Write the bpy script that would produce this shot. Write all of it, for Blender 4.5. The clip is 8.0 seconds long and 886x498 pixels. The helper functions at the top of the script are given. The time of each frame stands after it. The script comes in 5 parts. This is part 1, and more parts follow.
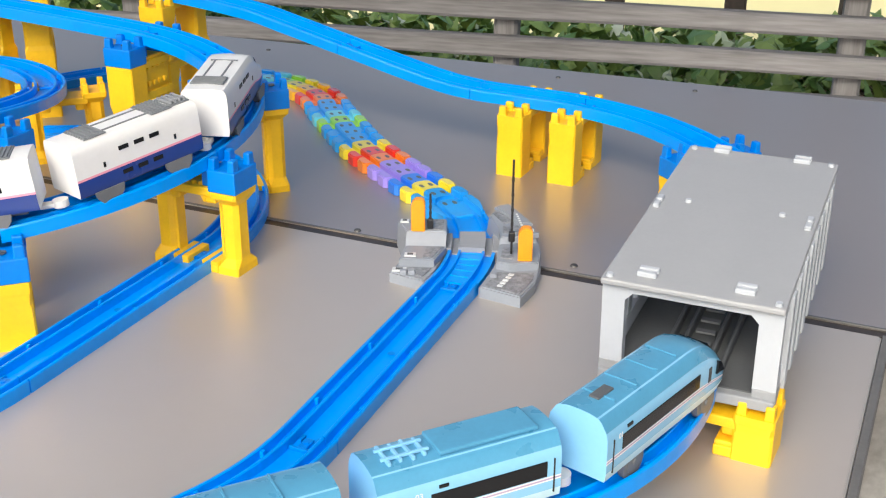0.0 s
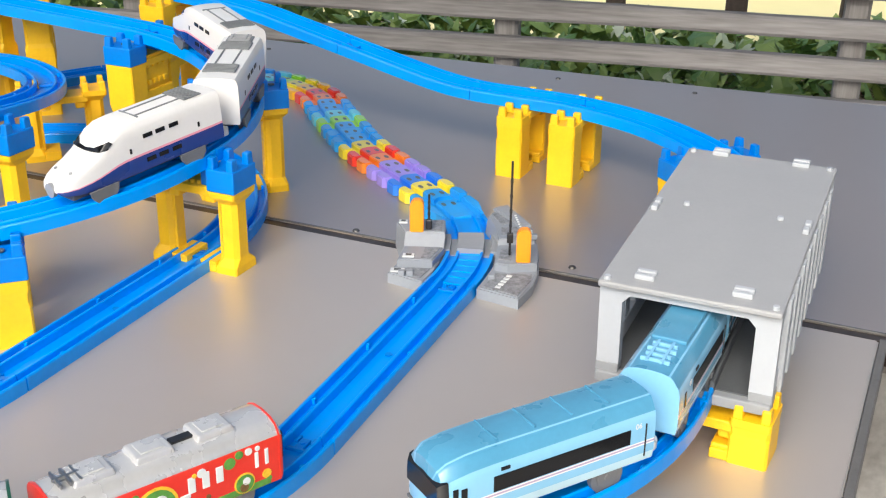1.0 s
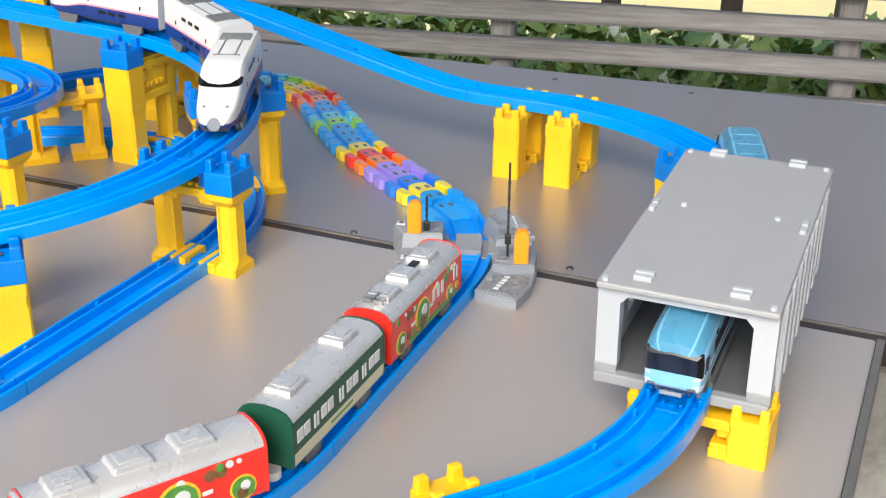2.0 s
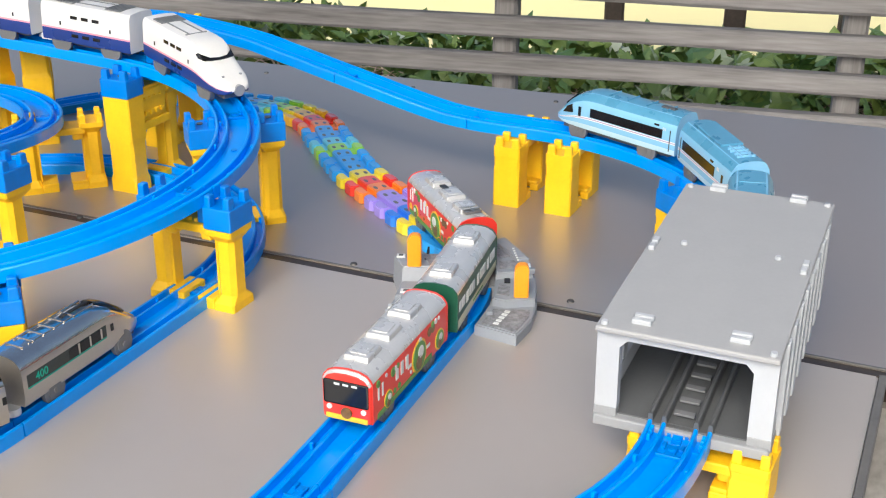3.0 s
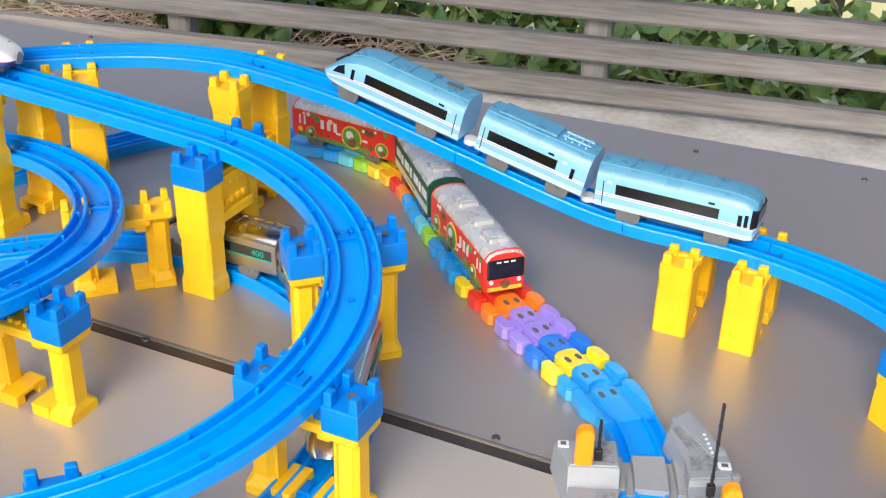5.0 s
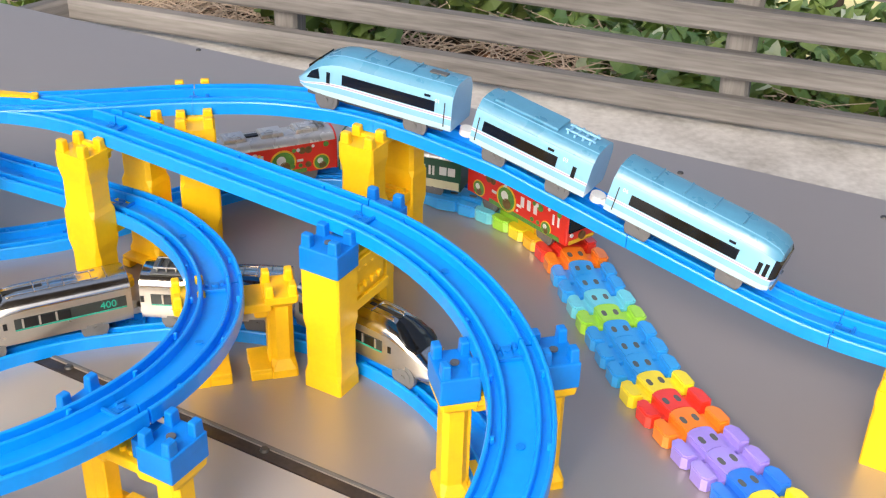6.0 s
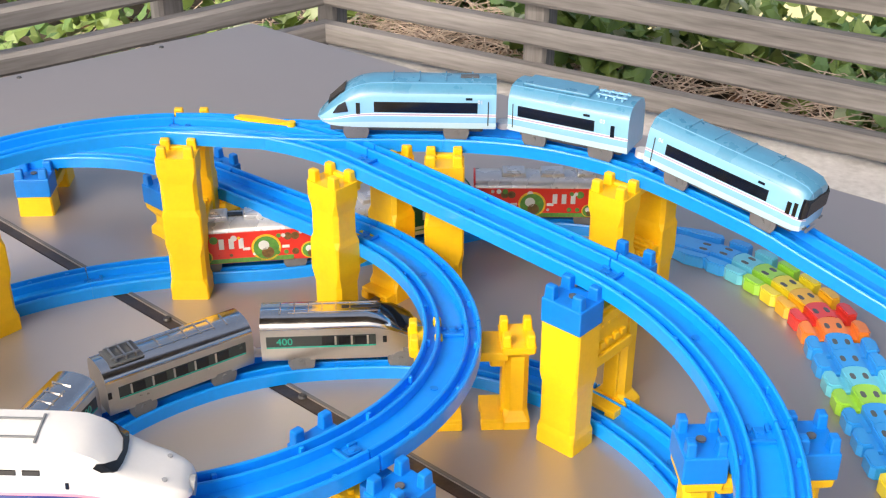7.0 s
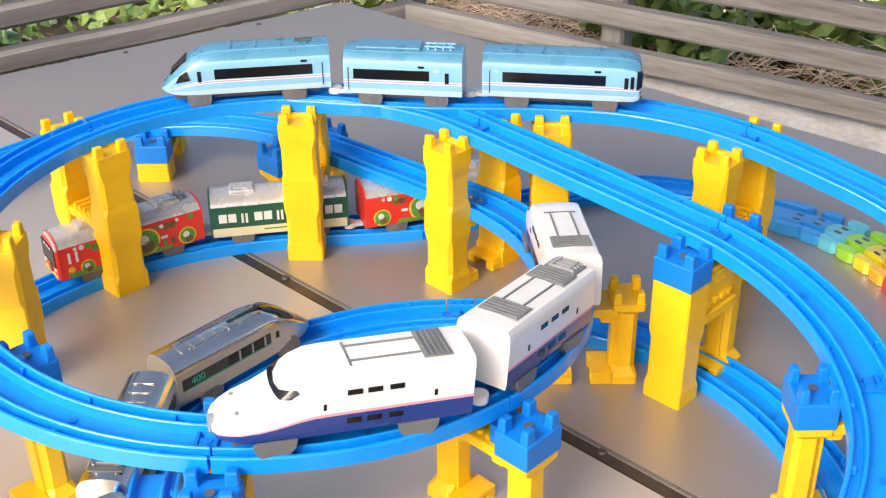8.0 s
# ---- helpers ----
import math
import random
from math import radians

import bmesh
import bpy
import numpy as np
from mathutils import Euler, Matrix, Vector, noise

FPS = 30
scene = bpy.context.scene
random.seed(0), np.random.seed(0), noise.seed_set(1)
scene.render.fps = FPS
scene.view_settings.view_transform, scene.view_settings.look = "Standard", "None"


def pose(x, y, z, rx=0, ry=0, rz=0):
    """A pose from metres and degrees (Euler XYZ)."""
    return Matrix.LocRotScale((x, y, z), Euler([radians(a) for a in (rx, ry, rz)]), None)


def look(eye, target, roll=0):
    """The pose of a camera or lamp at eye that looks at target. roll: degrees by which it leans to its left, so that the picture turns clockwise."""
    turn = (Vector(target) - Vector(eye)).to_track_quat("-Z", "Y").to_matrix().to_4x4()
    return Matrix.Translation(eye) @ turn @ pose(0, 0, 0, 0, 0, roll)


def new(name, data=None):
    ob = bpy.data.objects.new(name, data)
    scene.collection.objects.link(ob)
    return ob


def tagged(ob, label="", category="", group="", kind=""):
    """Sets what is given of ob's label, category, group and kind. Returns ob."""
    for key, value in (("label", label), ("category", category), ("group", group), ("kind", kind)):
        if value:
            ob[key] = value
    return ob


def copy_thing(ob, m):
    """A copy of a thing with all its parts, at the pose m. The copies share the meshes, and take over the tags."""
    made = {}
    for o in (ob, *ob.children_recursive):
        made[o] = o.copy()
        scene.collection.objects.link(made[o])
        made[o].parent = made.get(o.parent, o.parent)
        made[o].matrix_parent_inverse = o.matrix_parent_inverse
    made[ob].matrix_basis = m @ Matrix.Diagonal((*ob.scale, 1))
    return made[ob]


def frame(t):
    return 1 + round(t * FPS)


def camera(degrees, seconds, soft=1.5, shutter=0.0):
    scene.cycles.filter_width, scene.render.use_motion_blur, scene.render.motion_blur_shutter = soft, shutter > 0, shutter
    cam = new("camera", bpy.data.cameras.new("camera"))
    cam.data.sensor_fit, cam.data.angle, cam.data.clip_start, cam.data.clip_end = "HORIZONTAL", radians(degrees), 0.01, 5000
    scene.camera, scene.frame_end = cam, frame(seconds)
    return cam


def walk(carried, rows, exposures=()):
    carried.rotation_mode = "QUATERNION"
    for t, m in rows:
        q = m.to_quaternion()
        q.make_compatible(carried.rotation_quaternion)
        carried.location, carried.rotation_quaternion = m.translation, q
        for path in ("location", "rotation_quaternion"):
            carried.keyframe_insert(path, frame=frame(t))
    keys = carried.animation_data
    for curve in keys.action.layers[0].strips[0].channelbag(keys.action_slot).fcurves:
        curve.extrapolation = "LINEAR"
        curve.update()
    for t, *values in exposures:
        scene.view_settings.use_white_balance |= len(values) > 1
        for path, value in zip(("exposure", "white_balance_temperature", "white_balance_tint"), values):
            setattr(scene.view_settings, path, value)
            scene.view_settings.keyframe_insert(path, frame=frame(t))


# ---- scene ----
cam = camera(40.99, 8.0, soft=1.2)
PATH = [
    (0, (0.1009, 0.0018, 0.3878), (0.0217, 1.8344, -0.4094), 0.29),
    (0.5, (0.1012, 0.0026, 0.3892), (0.0234, 1.8344, -0.4099), 0.66),
    (1, (0.1020, 0.0019, 0.3890), (0.0232, 1.8341, -0.4091), 0.69),
    (1.5, (0.1006, 0.0006, 0.3898), (0.0263, 1.8330, -0.4083), 0.60),
    (2.8, (0.1018, 0.0041, 0.3996), (0.0256, 1.8368, -0.3977), 0.36),
    (3, (0.1042, 0.0133, 0.4100), (0.0230, 1.8486, -0.3806), 0.22),
    (3.5, (0.1086, 0.0470, 0.4375), (-0.0648, 1.8793, -0.3453), 1.08),
    (4, (0.0962, 0.1030, 0.4628), (-0.1933, 1.9039, -0.3576), 1.66),
    (4.5, (0.0350, 0.1983, 0.4777), (-0.1613, 1.9826, -0.4042), 0.61),
    (4.7, (0.0154, 0.2342, 0.4827), (-0.0939, 2.0109, -0.4291), 1.31),
    (5.8, (-0.0812, 0.4147, 0.5090), (-0.1923, 2.1333, -0.5077), 2.13),
    (6, (-0.0893, 0.4439, 0.5049), (-0.3159, 2.1553, -0.5049), 1.68),
    (6.5, (-0.0996, 0.4880, 0.4998), (-0.5635, 2.1685, -0.4804), 0.57),
    (7, (-0.1114, 0.4732, 0.5022), (-0.7083, 2.1162, -0.4694), 0.11),
    (7.5, (-0.1304, 0.4411, 0.4998), (-0.8374, 2.0336, -0.4819), -0.56),
    (8, (-0.1365, 0.4123, 0.5080), (-0.8091, 2.0143, -0.4825), -0.54),
]
walk(cam, [(t, look(eye, target, roll)) for t, eye, target, roll in PATH], [(0, 0.45, 5950, 6), (3, 0.46, 5900, 6), (4.5, 0.53, 5950, 7), (6.5, 0.84, 6450, 10), (8, 0.84, 6400, 11)])

# ---- world and light ----
world = bpy.data.worlds.new("world")
scene.world = world
world.use_nodes = True
wn = world.node_tree
sky = wn.nodes.new("ShaderNodeTexSky")
sky.sky_type = 'NISHITA'
sky.sun_disc = False
sky.sun_elevation = radians(42)
sky.sun_rotation = radians(196)
sky.air_density, sky.dust_density, sky.ozone_density = 1.0, 9.5, 0.6
wn.links.new(sky.outputs[0], wn.nodes["Background"].inputs[0])
wn.nodes["Background"].inputs[1].default_value = 0.15
sun = new("sun", bpy.data.lights.new("sun", 'SUN'))
sun.data.energy, sun.data.angle, sun.data.color = 1.0, radians(40), (1.0, 0.975, 0.94)
sun.matrix_world = look((-0.9, -2.6, 2.6), (0, 0.6, 0))

# ---- materials ----
def material(name, color, rough=0.4, metal=0.0, vary=0.06, scale=40.0, bump=0.0, bump_scale=300.0, second=None, spec=0.5, coat=0.0, trans=0.0, emit=0.0):
    """A principled surface whose colour drifts at two scales, with fine relief."""
    m = bpy.data.materials.new(name)
    m.use_nodes = True
    nt = m.node_tree
    b = nt.nodes["Principled BSDF"]
    tc = nt.nodes.new("ShaderNodeTexCoord")
    n1, n2 = nt.nodes.new("ShaderNodeTexNoise"), nt.nodes.new("ShaderNodeTexNoise")
    n1.inputs["Scale"].default_value, n2.inputs["Scale"].default_value = scale, scale * 9
    n1.inputs["Detail"].default_value = 5
    add = nt.nodes.new("ShaderNodeMath")
    add.operation = 'MULTIPLY_ADD'
    add.inputs[1].default_value = 0.45
    ramp = nt.nodes.new("ShaderNodeValToRGB")
    lo = [max(0, c * (1 - vary)) for c in color] if second is None else second
    hi = [min(1, c * (1 + vary)) for c in color]
    ramp.color_ramp.elements[0].color, ramp.color_ramp.elements[1].color = (*lo, 1), (*hi, 1)
    ramp.color_ramp.elements[0].position, ramp.color_ramp.elements[1].position = 0.45, 1.0
    for n in (n1, n2):
        nt.links.new(tc.outputs["Object"], n.inputs["Vector"])
    nt.links.new(n2.outputs["Fac"], add.inputs[0])
    nt.links.new(n1.outputs["Fac"], add.inputs[2])
    nt.links.new(add.outputs[0], ramp.inputs[0])
    nt.links.new(ramp.outputs[0], b.inputs["Base Color"])
    rr = nt.nodes.new("ShaderNodeMapRange")
    rr.inputs["To Min"].default_value, rr.inputs["To Max"].default_value = max(0.02, rough - 0.07), min(1, rough + 0.08)
    nt.links.new(n1.outputs["Fac"], rr.inputs["Value"])
    nt.links.new(rr.outputs[0], b.inputs["Roughness"])
    b.inputs["Metallic"].default_value = metal
    b.inputs["Specular IOR Level"].default_value = spec
    b.inputs["Coat Weight"].default_value = coat
    b.inputs["Transmission Weight"].default_value = trans
    if emit:
        b.inputs["Emission Color"].default_value, b.inputs["Emission Strength"].default_value = (*color, 1), emit
    if bump:
        bn, nz = nt.nodes.new("ShaderNodeBump"), nt.nodes.new("ShaderNodeTexNoise")
        nz.inputs["Scale"].default_value, nz.inputs["Detail"].default_value = bump_scale, 4
        bn.inputs["Strength"].default_value, bn.inputs["Distance"].default_value = bump, 0.001
        nt.links.new(tc.outputs["Object"], nz.inputs["Vector"])
        nt.links.new(nz.outputs["Fac"], bn.inputs["Height"])
        nt.links.new(bn.outputs[0], b.inputs["Normal"])
    return m


RAIL_BLUE = material("blue_plastic", (0.004, 0.285, 0.88), 0.36, vary=0.08, scale=25, bump=0.03, coat=0.15)
BLOCK_BLUE = material("block_blue_plastic", (0.003, 0.20, 0.70), 0.38, vary=0.1, bump=0.04)
YELLOW = material("yellow_plastic", (0.95, 0.55, 0.004), 0.42, vary=0.07, bump=0.05)
PALE_GREY = material("pale_grey_plastic", (0.47, 0.495, 0.53), 0.42, vary=0.04, bump=0.04)
MID_GREY = material("mid_grey_plastic", (0.30, 0.31, 0.325), 0.45, vary=0.05, bump=0.04)
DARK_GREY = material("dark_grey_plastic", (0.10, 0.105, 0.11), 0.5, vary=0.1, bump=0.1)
DEVICE_GREY = material("device_grey_plastic", (0.28, 0.305, 0.345), 0.42, vary=0.06, bump=0.06)
SPECKLE = material("speckled_grey_relief", (0.24, 0.25, 0.27), 0.5, vary=0.5, scale=260, bump=0.8, bump_scale=900)
ORANGE = material("orange_plastic", (0.95, 0.33, 0.005), 0.35, vary=0.05)
BLACK = material("black_plastic", (0.012, 0.012, 0.013), 0.35, vary=0.2)
GLASS_BLACK = material("black_window_print", (0.008, 0.009, 0.011), 0.14, vary=0.2)
WHITE = material("white_plastic", (0.80, 0.79, 0.77), 0.3, vary=0.03, coat=0.2)
WHITE_CLEAR = material("milky_coupler_plastic", (0.72, 0.72, 0.70), 0.3, vary=0.05)
NAVY = material("navy_blue_paint", (0.016, 0.045, 0.23), 0.28, vary=0.08, coat=0.3)
LILAC = material("lilac_line_paint", (0.42, 0.34, 0.52), 0.3, vary=0.03)
PINK = material("pink_line_paint", (0.80, 0.33, 0.42), 0.3, vary=0.03)
ROOF_GREY = material("roof_grey_paint", (0.19, 0.20, 0.21), 0.45, vary=0.15, scale=120)
SKY_BLUE = material("pale_blue_paint", (0.26, 0.55, 0.80), 0.22, vary=0.04, coat=0.4)
SKY_ROOF = material("steel_blue_roof_paint", (0.09, 0.30, 0.48), 0.28, vary=0.08, coat=0.3)
SKY_SKIRT = material("pale_skirt_paint", (0.48, 0.68, 0.78), 0.3, vary=0.04)
CHROME = material("silver_chrome_coat", (0.60, 0.57, 0.53), 0.17, metal=1.0, vary=0.07, scale=60)
CHROME_DULL = material("silver_side_paint", (0.58, 0.55, 0.50), 0.30, metal=0.9, vary=0.06)
DARK_GREEN = material("dark_green_paint", (0.035, 0.042, 0.040), 0.25, vary=0.1)
TEAL = material("teal_line_paint", (0.01, 0.42, 0.30), 0.35)
RED = material("red_paint", (0.72, 0.035, 0.022), 0.3, vary=0.06, coat=0.2)
FOREST = material("forest_green_paint", (0.015, 0.085, 0.05), 0.3, vary=0.08)
CREAM = material("cream_paint", (0.68, 0.66, 0.44), 0.3, vary=0.05)
SILVER_ROOF = material("silver_roof_paint", (0.62, 0.62, 0.62), 0.27, metal=0.4, vary=0.08)
PICTURE_GREEN = material("printed_green", (0.10, 0.28, 0.05), 0.35, vary=0.3, scale=300)
PICTURE_YELLOW = material("printed_yellow", (0.80, 0.50, 0.03), 0.35, vary=0.2, scale=300)
PICTURE_BROWN = material("printed_brown", (0.16, 0.09, 0.03), 0.35, vary=0.5, scale=300)
PICTURE_WHITE = material("printed_white", (0.70, 0.72, 0.72), 0.35, vary=0.08)
WHEEL_GREY = material("wheel_grey_plastic", (0.15, 0.152, 0.155), 0.4, vary=0.1)
STEEL = material("bright_steel", (0.42, 0.42, 0.41), 0.38, metal=1.0)
SCREW_STEEL = material("dull_screw_steel", (0.16, 0.155, 0.15), 0.5, metal=1.0)
SLEEPER_GREY = material("sleeper_grey_plastic", (0.17, 0.175, 0.185), 0.5, vary=0.08, bump=0.05)
SEAM_DARK = material("dark_bronze_strip", (0.065, 0.05, 0.042), 0.35, metal=0.4, vary=0.4)
EDGE_GREY = material("grey_edge_band", (0.13, 0.125, 0.12), 0.4, vary=0.2)
WOOD = material("weathered_wood", (0.33, 0.312, 0.30), 0.8, second=(0.13, 0.12, 0.113), vary=0.2, scale=14, bump=0.6, bump_scale=60)
CONCRETE = material("pale_concrete", (0.78, 0.76, 0.73), 0.85, second=(0.42, 0.40, 0.37), scale=9, bump=0.5, bump_scale=120)
SOIL = material("leaf_litter_soil", (0.10, 0.075, 0.05), 0.9, second=(0.035, 0.028, 0.02), scale=18, bump=0.9, bump_scale=70)
STRAW = material("dry_straw", (0.72, 0.58, 0.44), 0.8, second=(0.36, 0.26, 0.18), vary=0.2, scale=20)
YELLOW_GROUND = material("sunlit_yellow_ground", (0.93, 0.82, 0.40), 0.8, vary=0.02, scale=3)
BARK = material("dark_post_bark", (0.07, 0.05, 0.04), 0.85, second=(0.03, 0.024, 0.02), scale=15)
GROUND = material("paving_ground", (0.09, 0.075, 0.065), 0.9, second=(0.035, 0.03, 0.026), scale=4, bump=0.4, bump_scale=40)


def leaf_material(name, a, b):
    m = material(name, a, 0.42, vary=0.2)
    nt = m.node_tree
    geo, ramp = nt.nodes.new("ShaderNodeNewGeometry"), nt.nodes.new("ShaderNodeValToRGB")
    ramp.color_ramp.elements[0].color, ramp.color_ramp.elements[1].color = (*a, 1), (*b, 1)
    e = ramp.color_ramp.elements.new(0.9)
    e.color = (a[0] * 2.2, a[1] * 1.5, a[2] * 1.1, 1)
    nt.links.new(geo.outputs["Random Per Island"], ramp.inputs[0])
    nt.links.new(ramp.outputs[0], nt.nodes["Principled BSDF"].inputs["Base Color"])
    return m


def grain(m, stretch):
    """Stretches a surface's noise into grain along x."""
    nt = m.node_tree
    for n in [n for n in nt.nodes if n.type == 'TEX_NOISE']:
        mp = nt.nodes.new("ShaderNodeMapping")
        mp.inputs["Scale"].default_value = stretch
        tc = next(k for k in nt.nodes if k.type == 'TEX_COORD')
        nt.links.new(tc.outputs["Object"], mp.inputs["Vector"])
        nt.links.new(mp.outputs[0], n.inputs["Vector"])


grain(WOOD, (0.12, 1.6, 1.6))
IVY = leaf_material("ivy_leaf", (0.11, 0.22, 0.065), (0.60, 0.66, 0.52))
DEAD = leaf_material("fallen_leaf", (0.10, 0.06, 0.03), (0.34, 0.25, 0.16))


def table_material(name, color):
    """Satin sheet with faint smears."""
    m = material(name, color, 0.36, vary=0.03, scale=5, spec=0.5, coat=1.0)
    nt = m.node_tree
    b = nt.nodes["Principled BSDF"]
    b.inputs["Coat Roughness"].default_value, b.inputs["Coat IOR"].default_value = 0.37, 2.5
    tc = nt.nodes.new("ShaderNodeTexCoord")
    nz = nt.nodes.new("ShaderNodeTexNoise")
    mp = nt.nodes.new("ShaderNodeMapping")
    mp.inputs["Scale"].default_value = (1.5, 3.5, 1)
    nz.inputs["Scale"].default_value, nz.inputs["Detail"].default_value = 2.0, 6
    rr = nt.nodes.new("ShaderNodeMapRange")
    rr.inputs["From Min"].default_value, rr.inputs["From Max"].default_value = 0.3, 0.7
    rr.inputs["To Min"].default_value, rr.inputs["To Max"].default_value = 0.36, 0.40
    nt.links.new(tc.outputs["Object"], mp.inputs["Vector"])
    nt.links.new(mp.outputs[0], nz.inputs["Vector"])
    nt.links.new(nz.outputs["Fac"], rr.inputs["Value"])
    nt.links.new(rr.outputs[0], b.inputs["Roughness"])
    return m


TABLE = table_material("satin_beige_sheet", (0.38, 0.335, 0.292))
# browner rear sheet, its base also darkened in place of a dark overhead reflection
TABLE_REAR = table_material("satin_brown_grey_sheet_darkened", (0.235, 0.195, 0.165))
# darker than PALE_GREY: the weaker light on the tunnel's top is in this colour
ROOF_DIMMED = material("tunnel_grey_dimmed_top", (0.36, 0.365, 0.375), 0.4, vary=0.04, bump=0.03)

# ---- mesh helpers ----
def part(name, bm, mat, parent=None, label="", smooth=False, at=None):
    """One mesh object from bm, under parent."""
    me = bpy.data.meshes.new(name)
    bmesh.ops.recalc_face_normals(bm, faces=bm.faces[:])
    bm.to_mesh(me)
    bm.free()
    for mm in (mat if isinstance(mat, (list, tuple)) else [mat]):
        me.materials.append(mm)
    if smooth:
        for p in me.polygons:
            p.use_smooth = True
        me.set_sharp_from_angle(angle=radians(35))
    ob = new(name, me)
    if parent is not None:
        ob.parent = parent
    if at is not None:
        ob.matrix_basis = at
    return tagged(ob, label) if label else ob


def thing(name, m, label, category, group="", kind=""):
    ob = new(name)
    ob.empty_display_size = 0.02
    ob.matrix_basis = m
    return tagged(ob, label, category, group, kind)


def box(bm, cx, cy, cz, sx, sy, sz, bev=0.0, top=1.0, rot=0.0):
    """A box round a centre; top scales its upper face."""
    vs = []
    c, s = math.cos(radians(rot)), math.sin(radians(rot))
    for z in (-1, 1):
        k = top if z > 0 else 1.0
        for x, y in ((-1, -1), (1, -1), (1, 1), (-1, 1)):
            px, py = x * sx / 2 * k, y * sy / 2 * k
            vs.append(bm.verts.new((cx + px * c - py * s, cy + px * s + py * c, cz + z * sz / 2)))
    fs = [bm.faces.new([vs[i] for i in q]) for q in ((3, 2, 1, 0), (4, 5, 6, 7), (0, 1, 5, 4), (1, 2, 6, 5), (2, 3, 7, 6), (3, 0, 4, 7))]
    if bev:
        es = list({e for f in fs for e in f.edges})
        bmesh.ops.bevel(bm, geom=es, offset=bev, segments=2, affect='EDGES', profile=0.5)
    return bm


def cyl(bm, p, axis, r, h, n=16, r2=None):
    """A cylinder at p along 'x', 'y' or 'z', centred."""
    r2 = r if r2 is None else r2
    rings = []
    for k, rr in ((-h / 2, r), (h / 2, r2)):
        ring = []
        for i in range(n):
            a = 2 * math.pi * i / n
            u, v = rr * math.cos(a), rr * math.sin(a)
            off = {'x': (k, u, v), 'y': (u, k, v), 'z': (u, v, k)}[axis]
            ring.append(bm.verts.new((p[0] + off[0], p[1] + off[1], p[2] + off[2])))
        rings.append(ring)
    for i in range(n):
        j = (i + 1) % n
        bm.faces.new((rings[0][i], rings[0][j], rings[1][j], rings[1][i]))
    bm.faces.new(rings[0][::-1])
    bm.faces.new(rings[1])
    return bm


def prism(bm, outline, z0, z1):
    """A flat outline (x, y) pulled up from z0 to z1."""
    a = [bm.verts.new((x, y, z0)) for x, y in outline]
    b = [bm.verts.new((x, y, z1)) for x, y in outline]
    n = len(a)
    for i in range(n):
        bm.faces.new((a[i], a[(i + 1) % n], b[(i + 1) % n], b[i]))
    bm.faces.new(a[::-1])
    bm.faces.new(b)
    return bm


def sweep(bm, pts, profile, mats=None):
    """A closed profile (side, up) carried along pts."""
    rings = []
    for i, p in enumerate(pts):
        a, b = pts[max(0, i - 1)], pts[min(len(pts) - 1, i + 1)]
        d = Vector((b[0] - a[0], b[1] - a[1], 0)).normalized()
        side = Vector((-d.y, d.x, 0))
        rings.append([bm.verts.new(Vector(p) + side * u + Vector((0, 0, w))) for u, w in profile])
    n = len(profile)
    for r0, r1 in zip(rings, rings[1:]):
        for i in range(n):
            j = (i + 1) % n
            bm.faces.new((r0[i], r0[j], r1[j], r1[i]))
    bm.faces.new(rings[0])
    bm.faces.new(rings[-1][::-1])
    return bm


def piece(name, me, parent, at, label=""):
    """An object of its own on a shared mesh."""
    ob = new(name, me)
    ob.parent = parent
    ob.matrix_basis = at
    return ob


def mesh_of(bm, mat):
    me = bpy.data.meshes.new("shared")
    bmesh.ops.recalc_face_normals(bm, faces=bm.faces[:])
    bm.to_mesh(me)
    bm.free()
    me.materials.append(mat)
    return me


def B():
    return bmesh.new()

# ---- plan of the tracks ----
R = 0.209
RING_1, RING_2 = (-0.319, 0.935), (-0.5228, 1.0172)


def on(c, a):
    return c[0] + R * math.cos(radians(a)), c[1] + R * math.sin(radians(a))


def before(x, y, h, deg):
    """Start of a left curve of deg degrees that ends at x, y, heading h."""
    cx, cy = x - R * math.sin(radians(h)), y + R * math.cos(radians(h))
    a = radians(h - 90 - deg)
    return cx + R * math.cos(a), cy + R * math.sin(a), h - deg


def back(x, y, h, d):
    return x - d * math.cos(radians(h)), y - d * math.sin(radians(h)), h


def lay(x, y, h, z, pieces):
    """Rails end to end: ('s', length, end height) straight, ('c', degrees, end height) curved to the left."""
    out = []
    for kind, size, z1, *rad in pieces:
        z0, n, pts = z, 12, [(x, y, z)]
        r = rad[0] if rad else R
        for i in range(1, n + 1):
            f = i / n
            if kind == 's':
                pts.append((x + size * f * math.cos(radians(h)), y + size * f * math.sin(radians(h)), z0 + (z1 - z0) * f))
            else:
                cx, cy = x - r * math.sin(radians(h)), y + r * math.cos(radians(h))
                a = radians(h - 90 + size * f)
                pts.append((cx + r * math.cos(a), cy + r * math.sin(a), z0 + (z1 - z0) * f))
        if kind == 'c':
            h += size
        x, y, z = pts[-1]
        out.append(pts)
    return out


def glide(ctrl, n=12):
    """A smooth line through a few corner points, span by span."""
    c = [Vector(p) for p in ctrl]
    c = [2 * c[0] - c[1]] + c + [2 * c[-1] - c[-2]]
    out = []
    for i in range(1, len(c) - 2):
        a, b, d, e = c[i - 1:i + 3]
        out.append([tuple(0.5 * (2 * b + (d - a) * t + (2 * a - 5 * b + 4 * d - e) * t * t + (3 * b - a - 3 * d + e) * t ** 3)) for t in [k / n for k in range(n + 1)]])
    return out


